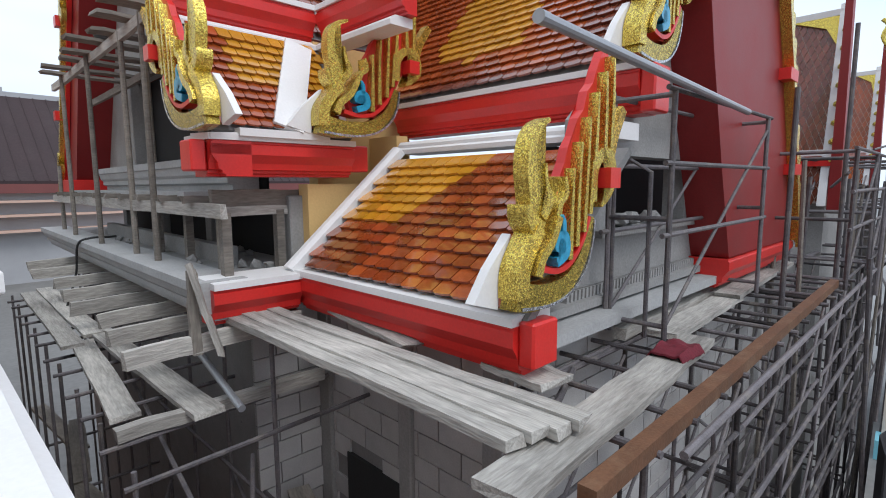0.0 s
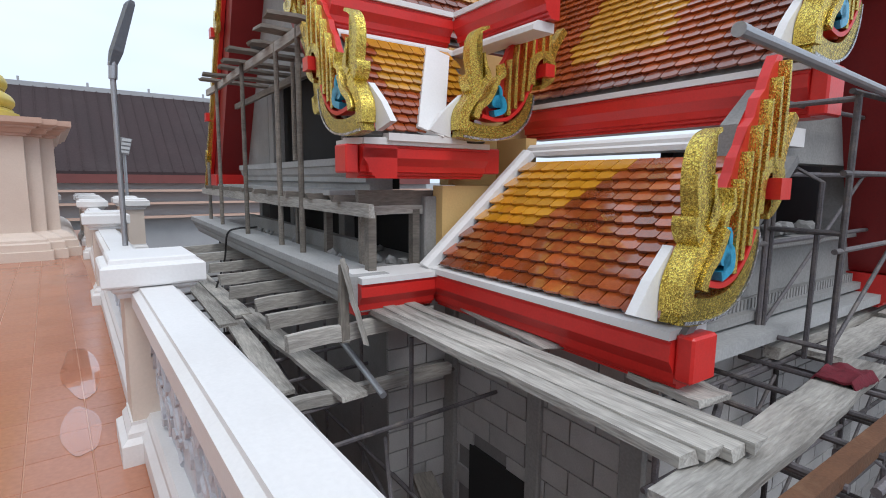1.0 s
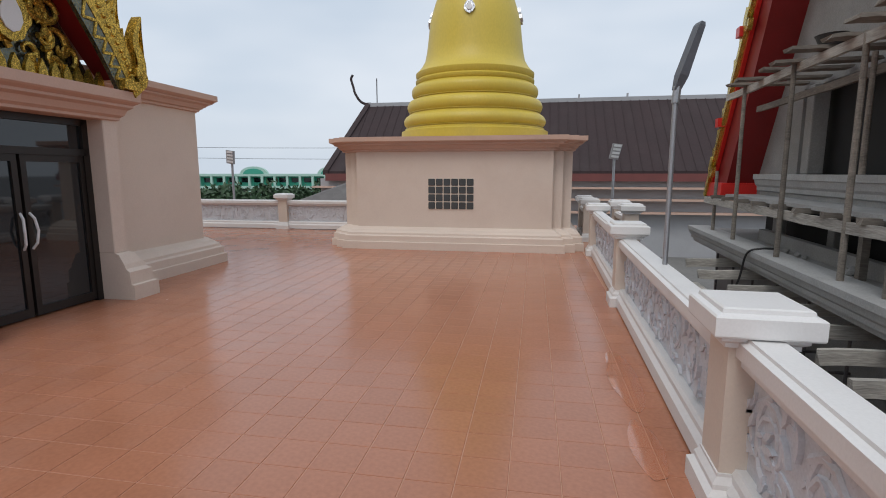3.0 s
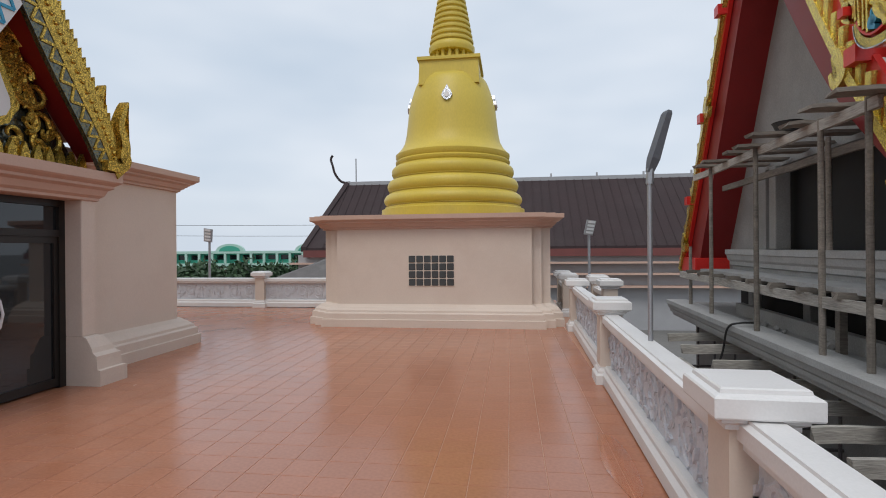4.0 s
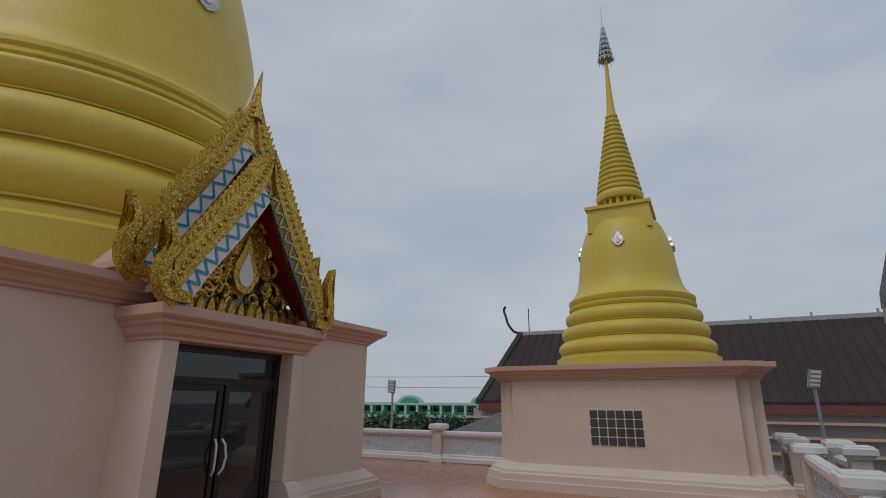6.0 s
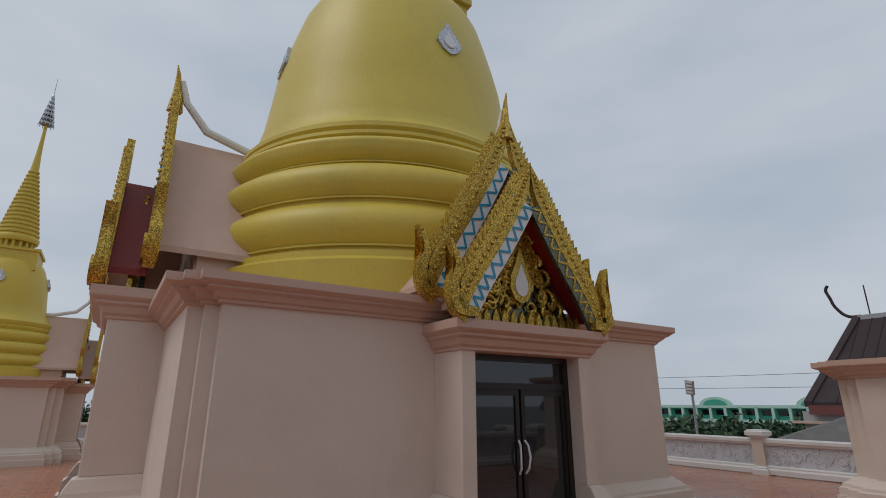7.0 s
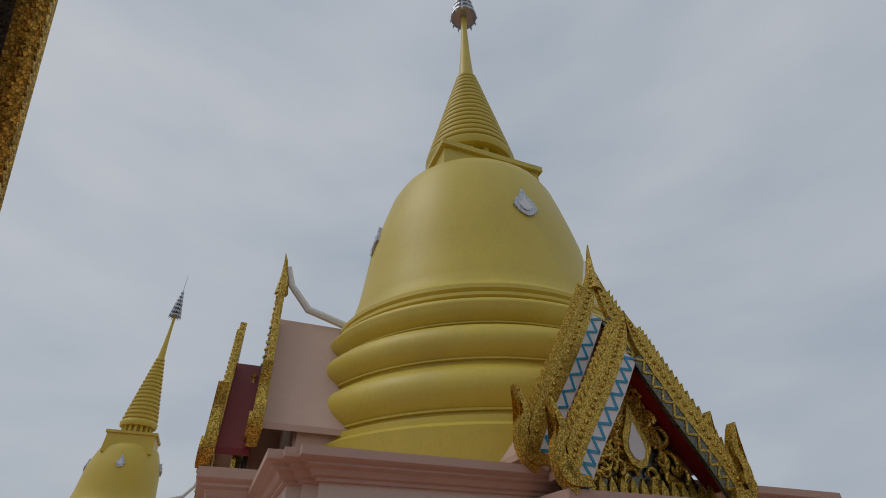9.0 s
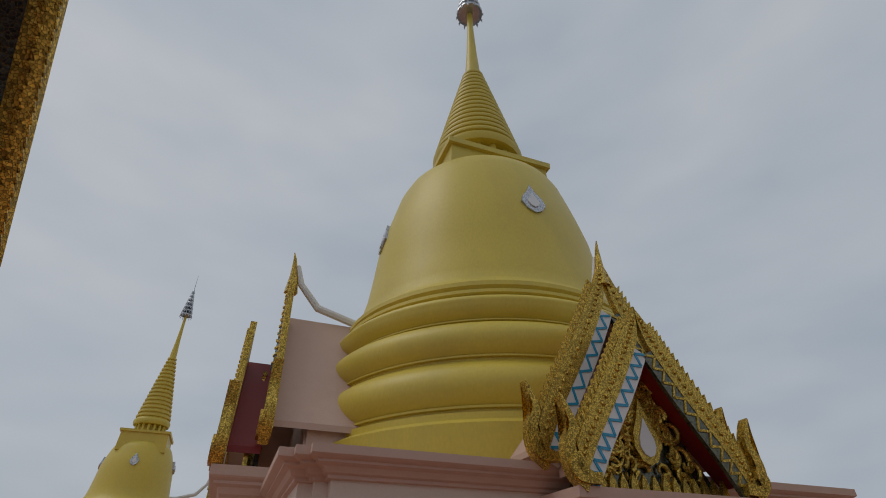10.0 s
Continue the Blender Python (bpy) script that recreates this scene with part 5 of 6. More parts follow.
LB = "grey weathered scaffold plank on steel tubes"
board("scaffold_plank", (-0.78, -2.49, 0.57), (1.55, -2.34, 0.57), 0.23, 0.045, LB, seed=1)
board("scaffold_plank", (1.35, -2.20, 0.60), (3.1, -2.12, 0.58), 0.22, 0.04, LB, seed=2)
board("scaffold_plank", (2.9, -2.14, 0.62), (5.6, -2.02, 0.60), 0.22, 0.04, LB, seed=3)
board("scaffold_plank", (1.3, -1.95, 0.57), (4.2, -1.92, 0.57), 0.10, 0.08, LB, seed=4)
LP = "grey split plank in a stack laid beside the red eave"
for i in range(4):
    board("loose_plank", (-0.54 + 0.105 * i, -2.40 - 0.03 * i, 0.63 + 0.012 * (i % 2)), (-0.54 + 0.10 * i, 0.10 - 0.04 * i, 0.63 + 0.012 * (i % 2)), 0.105, 0.05, LP, "stacked planks", seed=10 + i, wave=0.006)
board("loose_plank", (0.02, -1.3, 0.63), (0.22, 0.2, 0.65), 0.20, 0.03, LP, "stacked planks", seed=15)
board("loose_plank", (0.15, -2.16, 0.60), (0.20, -1.75, 0.60), 0.26, 0.04, "short pale board under the red eave", "stacked planks", seed=16)
LL = "dusty plank over the gap beside the balustrade"
board("gap_plank", (-1.24, 0.15, 0.0), (-1.12, 2.2, 0.02), 0.20, 0.04, LL, "gap planks", seed=20)
board("gap_plank", (-0.82, -0.20, 0.02), (-0.92, 2.6, 0.03), 0.22, 0.04, LL, "gap planks", seed=21)
board("gap_plank", (-0.98, 2.3, 0.05), (-1.0, 5.4, 0.05), 0.22, 0.04, LL, "gap planks", seed=22)
board("gap_plank", (-1.22, 2.0, 0.04), (-1.22, 5.2, 0.05), 0.2, 0.04, LL, "gap planks", seed=23)
LJ = "rough timber joist under the concrete gutter"
for i, v in enumerate((-0.05, 0.55, 1.1, 1.7, 2.4, 3.2, 4.1, 5.0)):
    board("joist", (-1.28 + 0.05 * (i % 3), v - 0.04, 0.50), (0.0, v + 0.03, 0.53), 0.05, 0.13, LJ, "joists", seed=30 + i)
board("timber_prop", (-0.86, -0.1, 1.10), (-0.70, -0.16, 0.42), 0.10, 0.04, "leaning timber prop at the gutter end", "props", seed=40)
board("timber_prop", (-0.83, -0.07, 0.42), (-0.83, -0.06, 1.04), 0.07, 0.05, "upright timber at the gutter end", "props", M_WOODD, seed=41)
LT = "grey timber rail of the facade formwork"
board("formwork_rail", (-0.56, -0.02, 1.46), (-0.62, 2.4, 1.46), 0.05, 0.11, LT, "formwork rails", seed=42)
board("formwork_rail", (-0.60, 2.2, 1.46), (-0.62, 6.4, 1.46), 0.05, 0.11, LT, "formwork rails", seed=43)
board("formwork_rail", (-0.5, 0.32, 1.55), (0.45, 0.34, 1.55), 0.06, 0.14, LT, "formwork rails", M_WOODD, seed=44)
board("formwork_rail", (-0.45, 0.30, 1.44), (0.30, 0.32, 1.44), 0.05, 0.08, LT, "formwork rails", seed=45)
board("formwork_rail", (-0.60, 1.2, 3.17), (-0.62, 5.6, 3.21), 0.05, 0.10, LT, "formwork rails", seed=46)
board("formwork_rail", (-0.15, 1.2, 3.01), (-0.15, 5.6, 3.01), 0.05, 0.09, LT, "formwork rails", M_WOODD, seed=47)
for i in range(8):
    v = 1.2 + 0.50 * i
    board("shelf_board", (-0.95 + 0.06 * (i % 3), v, 3.25 + 0.02 * (i % 2)), (0.15, v + 0.05 * (i % 2), 3.25 + 0.02 * (i % 2)), 0.21, 0.035, "grey board of the upper work shelf", "shelf boards", M_WOODD, seed=50 + i)
for i in range(10):
    v = 0.5 + 0.6 * i
    board("shelf_joist", (-0.66, v, 1.54), (0.05, v, 1.54), 0.09, 0.06, "short timber across the formwork rail", "shelf joists", M_WOODD, seed=70 + i)
LQ = "round timber post holding up the work shelf"


def pole(u, v, z0, z1, r, lean=(0, 0), mat=None, label=LQ, name="timber_post", group="timber posts"):
    bm = B()
    tube(bm, hw(u, v, z0), hw(u + lean[0], v + lean[1], z1), r, 9, r * 0.85)
    return solo(name, bm, mat or M_WOODD, label, "post", "", group)


for u, v, z0, z1 in ((-0.62, 1.3, 0.94, 3.24), (-0.62, 1.95, 0.94, 3.24), (-0.66, 3.2, 0.94, 3.24), (-0.66, 4.7, 0.94, 3.24), (-0.60, 5.9, 0.94, 2.0), (-0.2, 1.2, 1.95, 3.2), (-0.2, 2.6, 1.95, 3.2)):
    pole(u, v, z0, z1, 0.032, (0.01, 0.03))
for u, v in ((-0.5, 0.12), (-0.36, 0.5), (0.05, 0.32), (0.24, 0.32), (-0.3, 1.4), (-0.32, 2.2)):
    bm = B()
    box(bm, (u - 0.035, v - 0.035, 0.90), (u + 0.035, v + 0.035, 1.44))
    bmesh.ops.transform(bm, matrix=HALL, verts=bm.verts)
    solo("formwork_post", bm, M_WOODD, "square timber post under the formwork rail", "post", "", "formwork posts")
bm = B()
lathe(bm, [(0.10, 0), (0.14, 0.10), (0.15, 0.11), (0.13, 0.11), (0.09, 0.02)], 0, 0, 20)
bmesh.ops.transform(bm, matrix=HALL @ Matrix.Translation((-0.55, 2.7, 3.29)), verts=bm.verts)
solo("mortar_tub", bm, M_RUBBER, "black plastic mortar tub on the work shelf", "tub")

# steel frames along the south wall
LS = "steel scaffold frame with cross tubes, dark blue and rust"


def frame_scaffold(u0, u1, va, vb, z0, z1, label=LS, ladder=True, r=0.019):
    t = thing("scaffold_tower", label, "scaffold", tuple(hw(u0, va, z0)), "scaffold frames")
    P = hw
    for u in (u0, u1):
        for v in (va, vb):
            bm = B()
            tube(bm, P(u, v, z0), P(u, v, z1), r)
            part("standard", bm, M_STEEL, t)
        for z in (z1 - 0.03, (z0 + z1) / 2, z0 + 0.1):
            bm = B()
            tube(bm, P(u, va, z), P(u, vb, z), r * 0.9)
            part("rung", bm, M_STEEL, t)
    for v in (va, vb):
        for z in (z1, z1 - 0.45, (z0 + z1) / 2 - 0.1):
            bm = B()
            tube(bm, P(u0 - 0.1, v, z), P(u1 + 0.1, v, z + 0.01), r * 0.9)
            part("ledger", bm, M_STEEL, t)
        bm = B()
        tube(bm, P(u0, v, z0 + 0.1), P(u1, v, z1 - 0.1), r * 0.7)
        part("brace", bm, M_STEEL, t)
    if ladder:
        bm = B()
        vm = va + 0.12
        path_tube(bm, [P(u0 + 0.02, vm, z0), P(u0 + 0.02, vm, z1 - 0.5), P(u0 + 0.02, vm + 0.12, z1 - 0.42), P(u0 + 0.02, vm + 0.22, z1 - 0.5), P(u0 + 0.02, vm + 0.22, z0)], r * 0.8, 6)
        part("bent_loop", bm, M_STEEL, t)
    return t


frame_scaffold(1.15, 3.2, -2.28, -1.92, 0.62, 2.22)
for i in range(6):
    u = 0.05 + 1.35 * i
    for lev in range(3):
        frame_scaffold(u, u + 1.35, -2.62, -1.95, 0.49 - 1.55 * (lev + 1), 0.49 - 1.55 * lev, ladder=lev == 0)
for i in range(5):
    u = 4.6 + 1.9 * i
    for lev in range(1):
        frame_scaffold(u, u + 1.7, -2.7, -1.9, 0.5 + 1.5 * lev, 2.0 + 1.5 * lev, ladder=False, r=0.022)
LC = "steel scaffold tube across the walkway, spattered with cement"
for i in range(14):
    u = -0.05 + 0.40 * i
    bm = B()
    tube(bm, hw(u, -2.72, 0.525), hw(u + 0.03, -1.82, 0.515), 0.018)
    solo("cross_tube", bm, M_STEEL, LC, "tube", "", "cross tubes")
bm = B()
tube(bm, hw(-0.8, -2.52, 0.50), hw(0.6, -2.0, 0.50), 0.022)
solo("cross_tube", bm, M_STEEL, LC, "tube", "", "cross tubes")
for v, z in ((-2.78, 0.53), (-1.98, 0.49), (-2.75, -0.3), (-2.75, -1.2)):
    bm = B()
    tube(bm, hw(0.0, v, z), hw(9.0, v, z), 0.02)
    solo("ledger_tube", bm, M_STEEL, "long scaffold ledger tube beside the hall", "tube", "", "ledger tubes")
bm = B()
p, q = hw(-0.56, -2.68, 0.56), hw(4.6, -2.62, 0.57)
beam(bm, p, q, 0.075, 0.075)
solo("steel_box_section", bm, M_RUST, "rust-brown square steel tube along the scaffold edge", "steel tube")
bm = B()
tube(bm, hw(-0.44, -2.40, 2.26), hw(2.6, -2.28, 2.22), 0.026, 12)
tube(bm, hw(-0.442, -2.40, 2.2601), hw(-0.39, -2.398, 2.2593), 0.028, 12)
solo("grey_pipe", bm, M_GALV, "grey steel pipe resting across the scaffold frame", "pipe")
# dense poles and bamboo at the far end of the scaffold
rng = random.Random(11)
for i in range(26):
    u = rng.uniform(4.4, 13)
    v = rng.uniform(-3.0, -2.0)
    zb = rng.choice((YARD, -2.5, -1.0))
    bm = B()
    lx, ly = rng.uniform(-0.25, 0.25), rng.uniform(-0.15, 0.15)
    tube(bm, hw(u, v, zb), hw(u + lx, v + ly, rng.uniform(0.8, 2.6)), rng.uniform(0.016, 0.028), 7)
    solo("scaffold_pole", bm, M_STEEL if i % 3 else M_WOODD, "upright scaffold pole among many beside the hall", "pole", "", "scaffold poles")
for i in range(11):
    u = rng.uniform(3.8, 11)
    z = rng.uniform(-2.5, 2.2)
    bm = B()
    tube(bm, hw(u, rng.uniform(-3.0, -2.4), z), hw(u + rng.uniform(0.8, 2.2), rng.uniform(-3.0, -2.2), z + rng.uniform(-0.5, 0.5)), 0.018, 7)
    solo("scaffold_pole", bm, M_STEEL, "slanting scaffold tube among the far frames", "pole", "", "scaffold poles")
for u, v, z0, z1, lean in ((5.15, -2.55, YARD, 3.4, 0.05), (3.42, -2.42, YARD, 2.5, 0.0), (6.2, -2.8, 0.2, 2.9, 0.5), (7.2, -3.0, 0.2, 3.4, 0.9)):
    pole(u, v, z0, z1, 0.028, (lean, 0), M_STEEL, "tall scaffold upright beside the gable", "scaffold_pole", "scaffold poles")
# pulley wheel
bm = B()
ringp = [(7.9 + 0.17 * math.cos(a * math.pi / 10), -3.05, 2.95 + 0.17 * math.sin(a * math.pi / 10)) for a in range(21)]
path_tube(bm, ringp, 0.014, 6)
for a in range(3):
    c, s = math.cos(a * math.pi / 3) * 0.17, math.sin(a * math.pi / 3) * 0.17
    tube(bm, (7.9 - c, -3.05, 2.95 - s), (7.9 + c, -3.05, 2.95 + s), 0.008, 5)
bmesh.ops.transform(bm, matrix=HALL, verts=bm.verts)
solo("pulley_wheel", bm, M_STEEL, "thin steel pulley wheel hung on the scaffold", "pulley")
# cloth on the walkway
bm = B()
bmesh.ops.create_grid(bm, x_segments=14, y_segments=8, size=1)
for v in bm.verts:
    x, y = v.co.x * 0.17, v.co.y * 0.10
    v.co = Vector((1.09 + x, -2.37 + y, 0.615 + 0.03 * noise.noise((x * 16, y * 16, 2)) + 0.028 * math.cos(x * 8) - (0.05 if abs(v.co.y) > 0.9 else 0)))
ext = bmesh.ops.extrude_face_region(bm, geom=bm.faces[:])
for g in ext["geom"]:
    if isinstance(g, bmesh.types.BMVert):
        g.co.z -= 0.014
bmesh.ops.transform(bm, matrix=HALL, verts=bm.verts)
solo("cloth", bm, M_CLOTH, "crumpled dark red cloth on the walkway plank", "cloth", smooth=True)
# tubes and timber down in the gap
for i in range(12):
    v = -0.6 + 0.55 * i
    bm = B()
    tube(bm, hw(-1.45, v, -0.08 - 0.02 * (i % 2)), hw(0.3, v + 0.1, -0.08), 0.018, 7)
    solo("cross_tube", bm, M_STEEL, "scaffold tube across the gap under the planks", "tube", "", "gap tubes")
for i in range(9):
    v = -0.4 + 0.8 * i
    for u in (-1.35, -0.45):
        bm = B()
        tube(bm, hw(u, v, YARD), hw(u, v, -0.10 if u < -1 else 0.5), 0.018, 7)
        solo("scaffold_pole", bm, M_STEEL, "scaffold upright in the gap beside the hall", "pole", "", "gap poles")
rng = random.Random(4)
for i in range(16):
    z = -0.5 - 0.45 * (i // 3)
    bm = B()
    a, b = (rng.uniform(-1.4, -0.2), rng.uniform(-1.6, 1.0)), (rng.uniform(-0.9, 0.3), rng.uniform(-0.6, 3.5))
    tube(bm, hw(*a, z + rng.uniform(-0.3, 0.3)), hw(*b, z + rng.uniform(-0.3, 0.3)), 0.018, 7)
    solo("scaffold_pole", bm, M_STEEL, "slanting scaffold tube in the dark gap", "pole", "", "gap poles")
bm = B()
tube(bm, hw(-0.62, 0.62, 0.30), hw(-0.66, -0.35, 0.06), 0.028, 10)
solo("grey_pipe", bm, M_GALV, "short grey pipe lying under the gutter", "pipe")
board("gap_plank", (-1.35, -0.02, -0.02), (0.2, 0.0, -0.02), 0.09, 0.09, "timber bearer across the gap", "gap planks", seed=90)
board("gap_plank", (-0.5, -1.7, -1.5), (0.0, 0.1, -1.1), 0.2, 0.05, "old plank low in the gap", "gap planks", M_WOODD, seed=91)
for i in range(7):
    board("gap_plank", (-1.3 + 0.16 * (i % 4), -1.6 + 0.9 * i, -1.95 + 0.03 * (i % 2)), (-1.2 + 0.17 * (i % 3), 0.3 + 0.9 * i, -1.95), 0.2, 0.045, "old plank on a lower scaffold level in the gap", "gap planks", M_WOODD, seed=95 + i)
for i in range(5):
    bm = B()
    tube(bm, hw(-1.4, -1.3 + 1.4 * i, -2.0), hw(0.2, -1.25 + 1.4 * i, -2.0), 0.02, 7)
    solo("cross_tube", bm, M_STEEL, "scaffold tube across the gap under the lower planks", "tube", "", "gap tubes")
# hose over the gutter
bm = B()
pts = [(-0.98, 3.9, 0.0), (-0.86, 3.75, 0.5), (-0.84, 3.6, 0.90), (-0.72, 3.5, 0.99), (-0.5, 3.6, 0.98), (-0.35, 3.9, 0.96)]
path_tube(bm, smooth_line(pts, 6), 0.014, 7)
bmesh.ops.transform(bm, matrix=HALL, verts=bm.verts)
solo("hose", bm, M_RUBBER, "black hose hanging over the concrete gutter", "hose")
# rubble on the slab
rng = random.Random(21)
for i in range(26):
    t = bmesh.new()
    bmesh.ops.create_icosphere(t, subdivisions=1, radius=rng.uniform(0.02, 0.06))
    for v in t.verts:
        v.co *= rng.uniform(0.7, 1.3)
    bmesh.ops.transform(t, matrix=HALL @ Matrix.Translation((rng.uniform(-0.42, 0.3), rng.uniform(0.1, 4.0), 0.93)), verts=t.verts)
    solo("rubble_stone", t, M_CONC, "lump of broken masonry on the unfinished floor", "stone", "", "rubble")


# ---- lamps ----
def lamp(x, y, z0, top, head_len, label, turn=0.0, r=0.026):
    t = thing("street_lamp", label, "lamp", (x, y, z0), "solar lamps")
    bm = B()
    tube(bm, (x, y, z0), (x, y, top), r, 14)
    part("pole", bm, M_GALV, t)
    ca, sa = math.cos(turn), math.sin(turn)
    bm = B()
    tube(bm, (x, y, top - 0.10), (x + 0.012 * ca, y + 0.012 * sa, top + 0.06), r * 1.5, 12)
    part("bracket", bm, M_GALV, t)
    d = Vector((0.30 * ca, 0.30 * sa, 0.95)).normalized()
    s = Vector((-sa, ca, 0))
    n = d.cross(s)
    c = Vector((x, y, top + 0.02))
    bm = B()
    loft(bm, [[c + d * (head_len * f) + s * a * w + n * b * h for a, b in ((-1, -1), (1, -1), (1, 1), (-1, 1))] for f, w, h in ((0, 0.03, 0.03), (0.12, 0.045, 0.04), (0.22, 0.06, 0.045), (0.95, 0.062, 0.03), (1.0, 0.055, 0.02))])
    h = part("head", bm, M_LAMPGREY, t, "dark grey lamp head")
    bm = B()
    loft(bm, [[c + d * (head_len * f) + s * a * 0.05 - n * (0.046 - 0.016 * f) * 1.0 + n * b * 0.004 for a, b in ((-1, -1), (1, -1), (1, 1), (-1, 1))] for f in (0.3, 0.92)])
    part("led_panel", bm, M_LEDPANEL, h)


lamp(0.12, 2.32, 1.01, 2.76, 0.68, "grey solar lamp on a pole fixed to the balustrade", 0.25)


def far_lamp(x, y, z0, z1, s, label):
    """A lamp with a ladder of light panels, seen from far."""
    t = thing("street_lamp", label, "lamp", (x, y, z0), "far lamps")
    bm = B()
    tube(bm, (x, y, z0), (x, y, z1), 0.05, 8)
    part("pole", bm, M_GALV, t)
    bm = B()
    hexa(bm, [(x - 0.2 * s, y - 0.1, z1), (x + 0.12 * s, y - 0.1, z1 - 0.05 * s), (x + 0.12 * s, y + 0.02, z1 - 0.05 * s), (x - 0.2 * s, y + 0.02, z1), (x - 0.1 * s, y - 0.25, z1 + 0.55 * s), (x + 0.24 * s, y - 0.25, z1 + 0.5 * s), (x + 0.24 * s, y - 0.13, z1 + 0.5 * s), (x - 0.1 * s, y - 0.13, z1 + 0.55 * s)])
    h = part("head", bm, M_GREY, t)
    for i in range(4):
        f = (i + 0.3) / 4
        bm = B()
        zc = z1 + 0.52 * s * f
        hexa(bm, [(x - 0.14 * s + 0.09 * s * f, y - 0.13 - 0.15 * f, zc), (x + 0.12 * s + 0.09 * s * f, y - 0.13 - 0.15 * f, zc - 0.03 * s), (x + 0.12 * s + 0.09 * s * f, y - 0.1 - 0.15 * f, zc - 0.03 * s), (x - 0.14 * s + 0.09 * s * f, y - 0.1 - 0.15 * f, zc),
                  (x - 0.13 * s + 0.1 * s * f, y - 0.15 - 0.15 * f, zc + 0.08 * s), (x + 0.13 * s + 0.1 * s * f, y - 0.15 - 0.15 * f, zc + 0.05 * s), (x + 0.13 * s + 0.1 * s * f, y - 0.12 - 0.15 * f, zc + 0.05 * s), (x - 0.13 * s + 0.1 * s * f, y - 0.12 - 0.15 * f, zc + 0.08 * s)])
        part("light_panel", bm, M_LEDPANEL, h)


far_lamp(1.66, 17.0, YARD, 2.5, 1.0, "far solar lamp with rows of panels")
far_lamp(-14.1, 17.0, YARD, 2.38, 1.0, "far solar lamp with rows of panels beside trees")
far_lamp(-39.0, -13.2, YARD, 2.2, 1.0, "far solar lamp beyond the terrace")

# ---- far buildings ----
far = thing("roofed_hall", "long hall with a dark brown sheet roof and red eave", "building", (-3, 45, YARD))
bm = B()
hexa(bm, [(-18.9, 38.5, 1.9), (30, 38.5, 1.9), (30, 46, 8.3), (-17.3, 46, 8.3), (-18.9, 38.5, 2.1), (30, 38.5, 2.1), (30, 46, 8.5), (-17.3, 46, 8.5)])
part("roof", bm, M_FARROOF, far, "dark brown standing seam roof")
bm = B()
for i in range(60):
    x = -17.3 + 0.78 * i
    hexa(bm, [(x, 38.5, 2.08), (x + 0.06, 38.5, 2.08), (x + 0.06, 46, 8.48), (x, 46, 8.48), (x, 38.5, 2.16), (x + 0.06, 38.5, 2.16), (x + 0.06, 46, 8.56), (x, 46, 8.56)])
tagged(part("seams", bm, M_FARROOF, far), kind="stuff")
bm = B()
box(bm, (-17.4, 45.8, 8.3), (30, 46.2, 8.68))
for i in range(9):
    box(bm, (-6 + 4.2 * i, 45.9, 8.6), (-5.85 + 4.2 * i, 46.05, 9.0))
part("ridge", bm, M_GREY, far)
bm = B()
box(bm, (-18.9, 38.2, 1.3), (30, 38.6, 1.9))
part("eave", bm, M_DULLRED, far, "dull red eave band")
bm = B()
box(bm, (-19.6, 38.8, YARD), (30, 39.0, 1.5))
part("wall", bm, M_GREY, far, "grey wall under the eave")
bm = B()
for z in (0.7, -0.2, -1.2):
    box(bm, (-20, 37.9, z), (30, 38.8, z + 0.15))
part("ledge", bm, M_PINKTRIM, far)
bm = B()
path_tube(bm, smooth_line([(-17.3, 46, 8.5), (-18.2, 46, 8.8), (-18.8, 46, 9.6), (-19.0, 46, 10.3), (-19.2, 46, 11.0), (-19.0, 46, 11.4)], 4), 0.13, 6)
bm2 = bm
path_tube(bm2, [(-16.6, 46, 8.5), (-16.6, 46, 11.0)], 0.05, 5)
part("horn_finial", bm2, M_FARROOF, far, "curved horn finial on the ridge")
bm = B()
hexa(bm, [(-19.2, 38.4, 1.8), (-18.7, 38.4, 1.8), (-17.2, 46, 8.4), (-17.7, 46, 8.4), (-19.2, 38.4, 2.2), (-18.7, 38.4, 2.2), (-17.2, 46, 8.75), (-17.7, 46, 8.75)])
part("verge", bm, M_FARROOF, far)
# lower grey roof
low = thing("low_roof_building", "low building with a weathered grey tiled roof", "building", (-14, 32, YARD))
bm = B()
hexa(bm, [(-17.8, 30, -0.2), (-11, 30, -0.2), (-11, 35, 2.5), (-14.6, 35, 1.5), (-17.8, 30, -0.05), (-11, 30, -0.05), (-11, 35, 2.65), (-14.6, 35, 1.65)])
part("roof", bm, M_OLDTILE, low)
for i in range(7):
    bm = B()
    box(bm, (-17.4 + 0.45 * i, 30.1 + 0.7 * i, -0.02 + 0.24 * i), (-11, 30.25 + 0.7 * i, 0.06 + 0.26 * i))
    part("roof_course", bm, M_OLDTILE, low)
bm = B()
box(bm, (-17.4, 30.3, YARD), (-11, 34, -0.2))
part("wall", bm, M_GREY, low)

# green school-like block with arcades
green = thing("green_building", "long green painted building with arched parapets and open galleries", "building", (-55, 74, YARD))
D0, D1 = Vector((-66, 72, 0)), Vector((-29, 78, 0))
dirn = (D1 - D0).normalized()
side = Vector((dirn.y, -dirn.x, 0))


def gb(a0, a1, d0, d1, z0, z1, bm):
    hexa(bm, [(D0 + dirn * a + side * d) + Vector((0, 0, z)) for z in (z0, z1) for a, d in ((a0, d0), (a1, d0), (a1, d1), (a0, d1))])


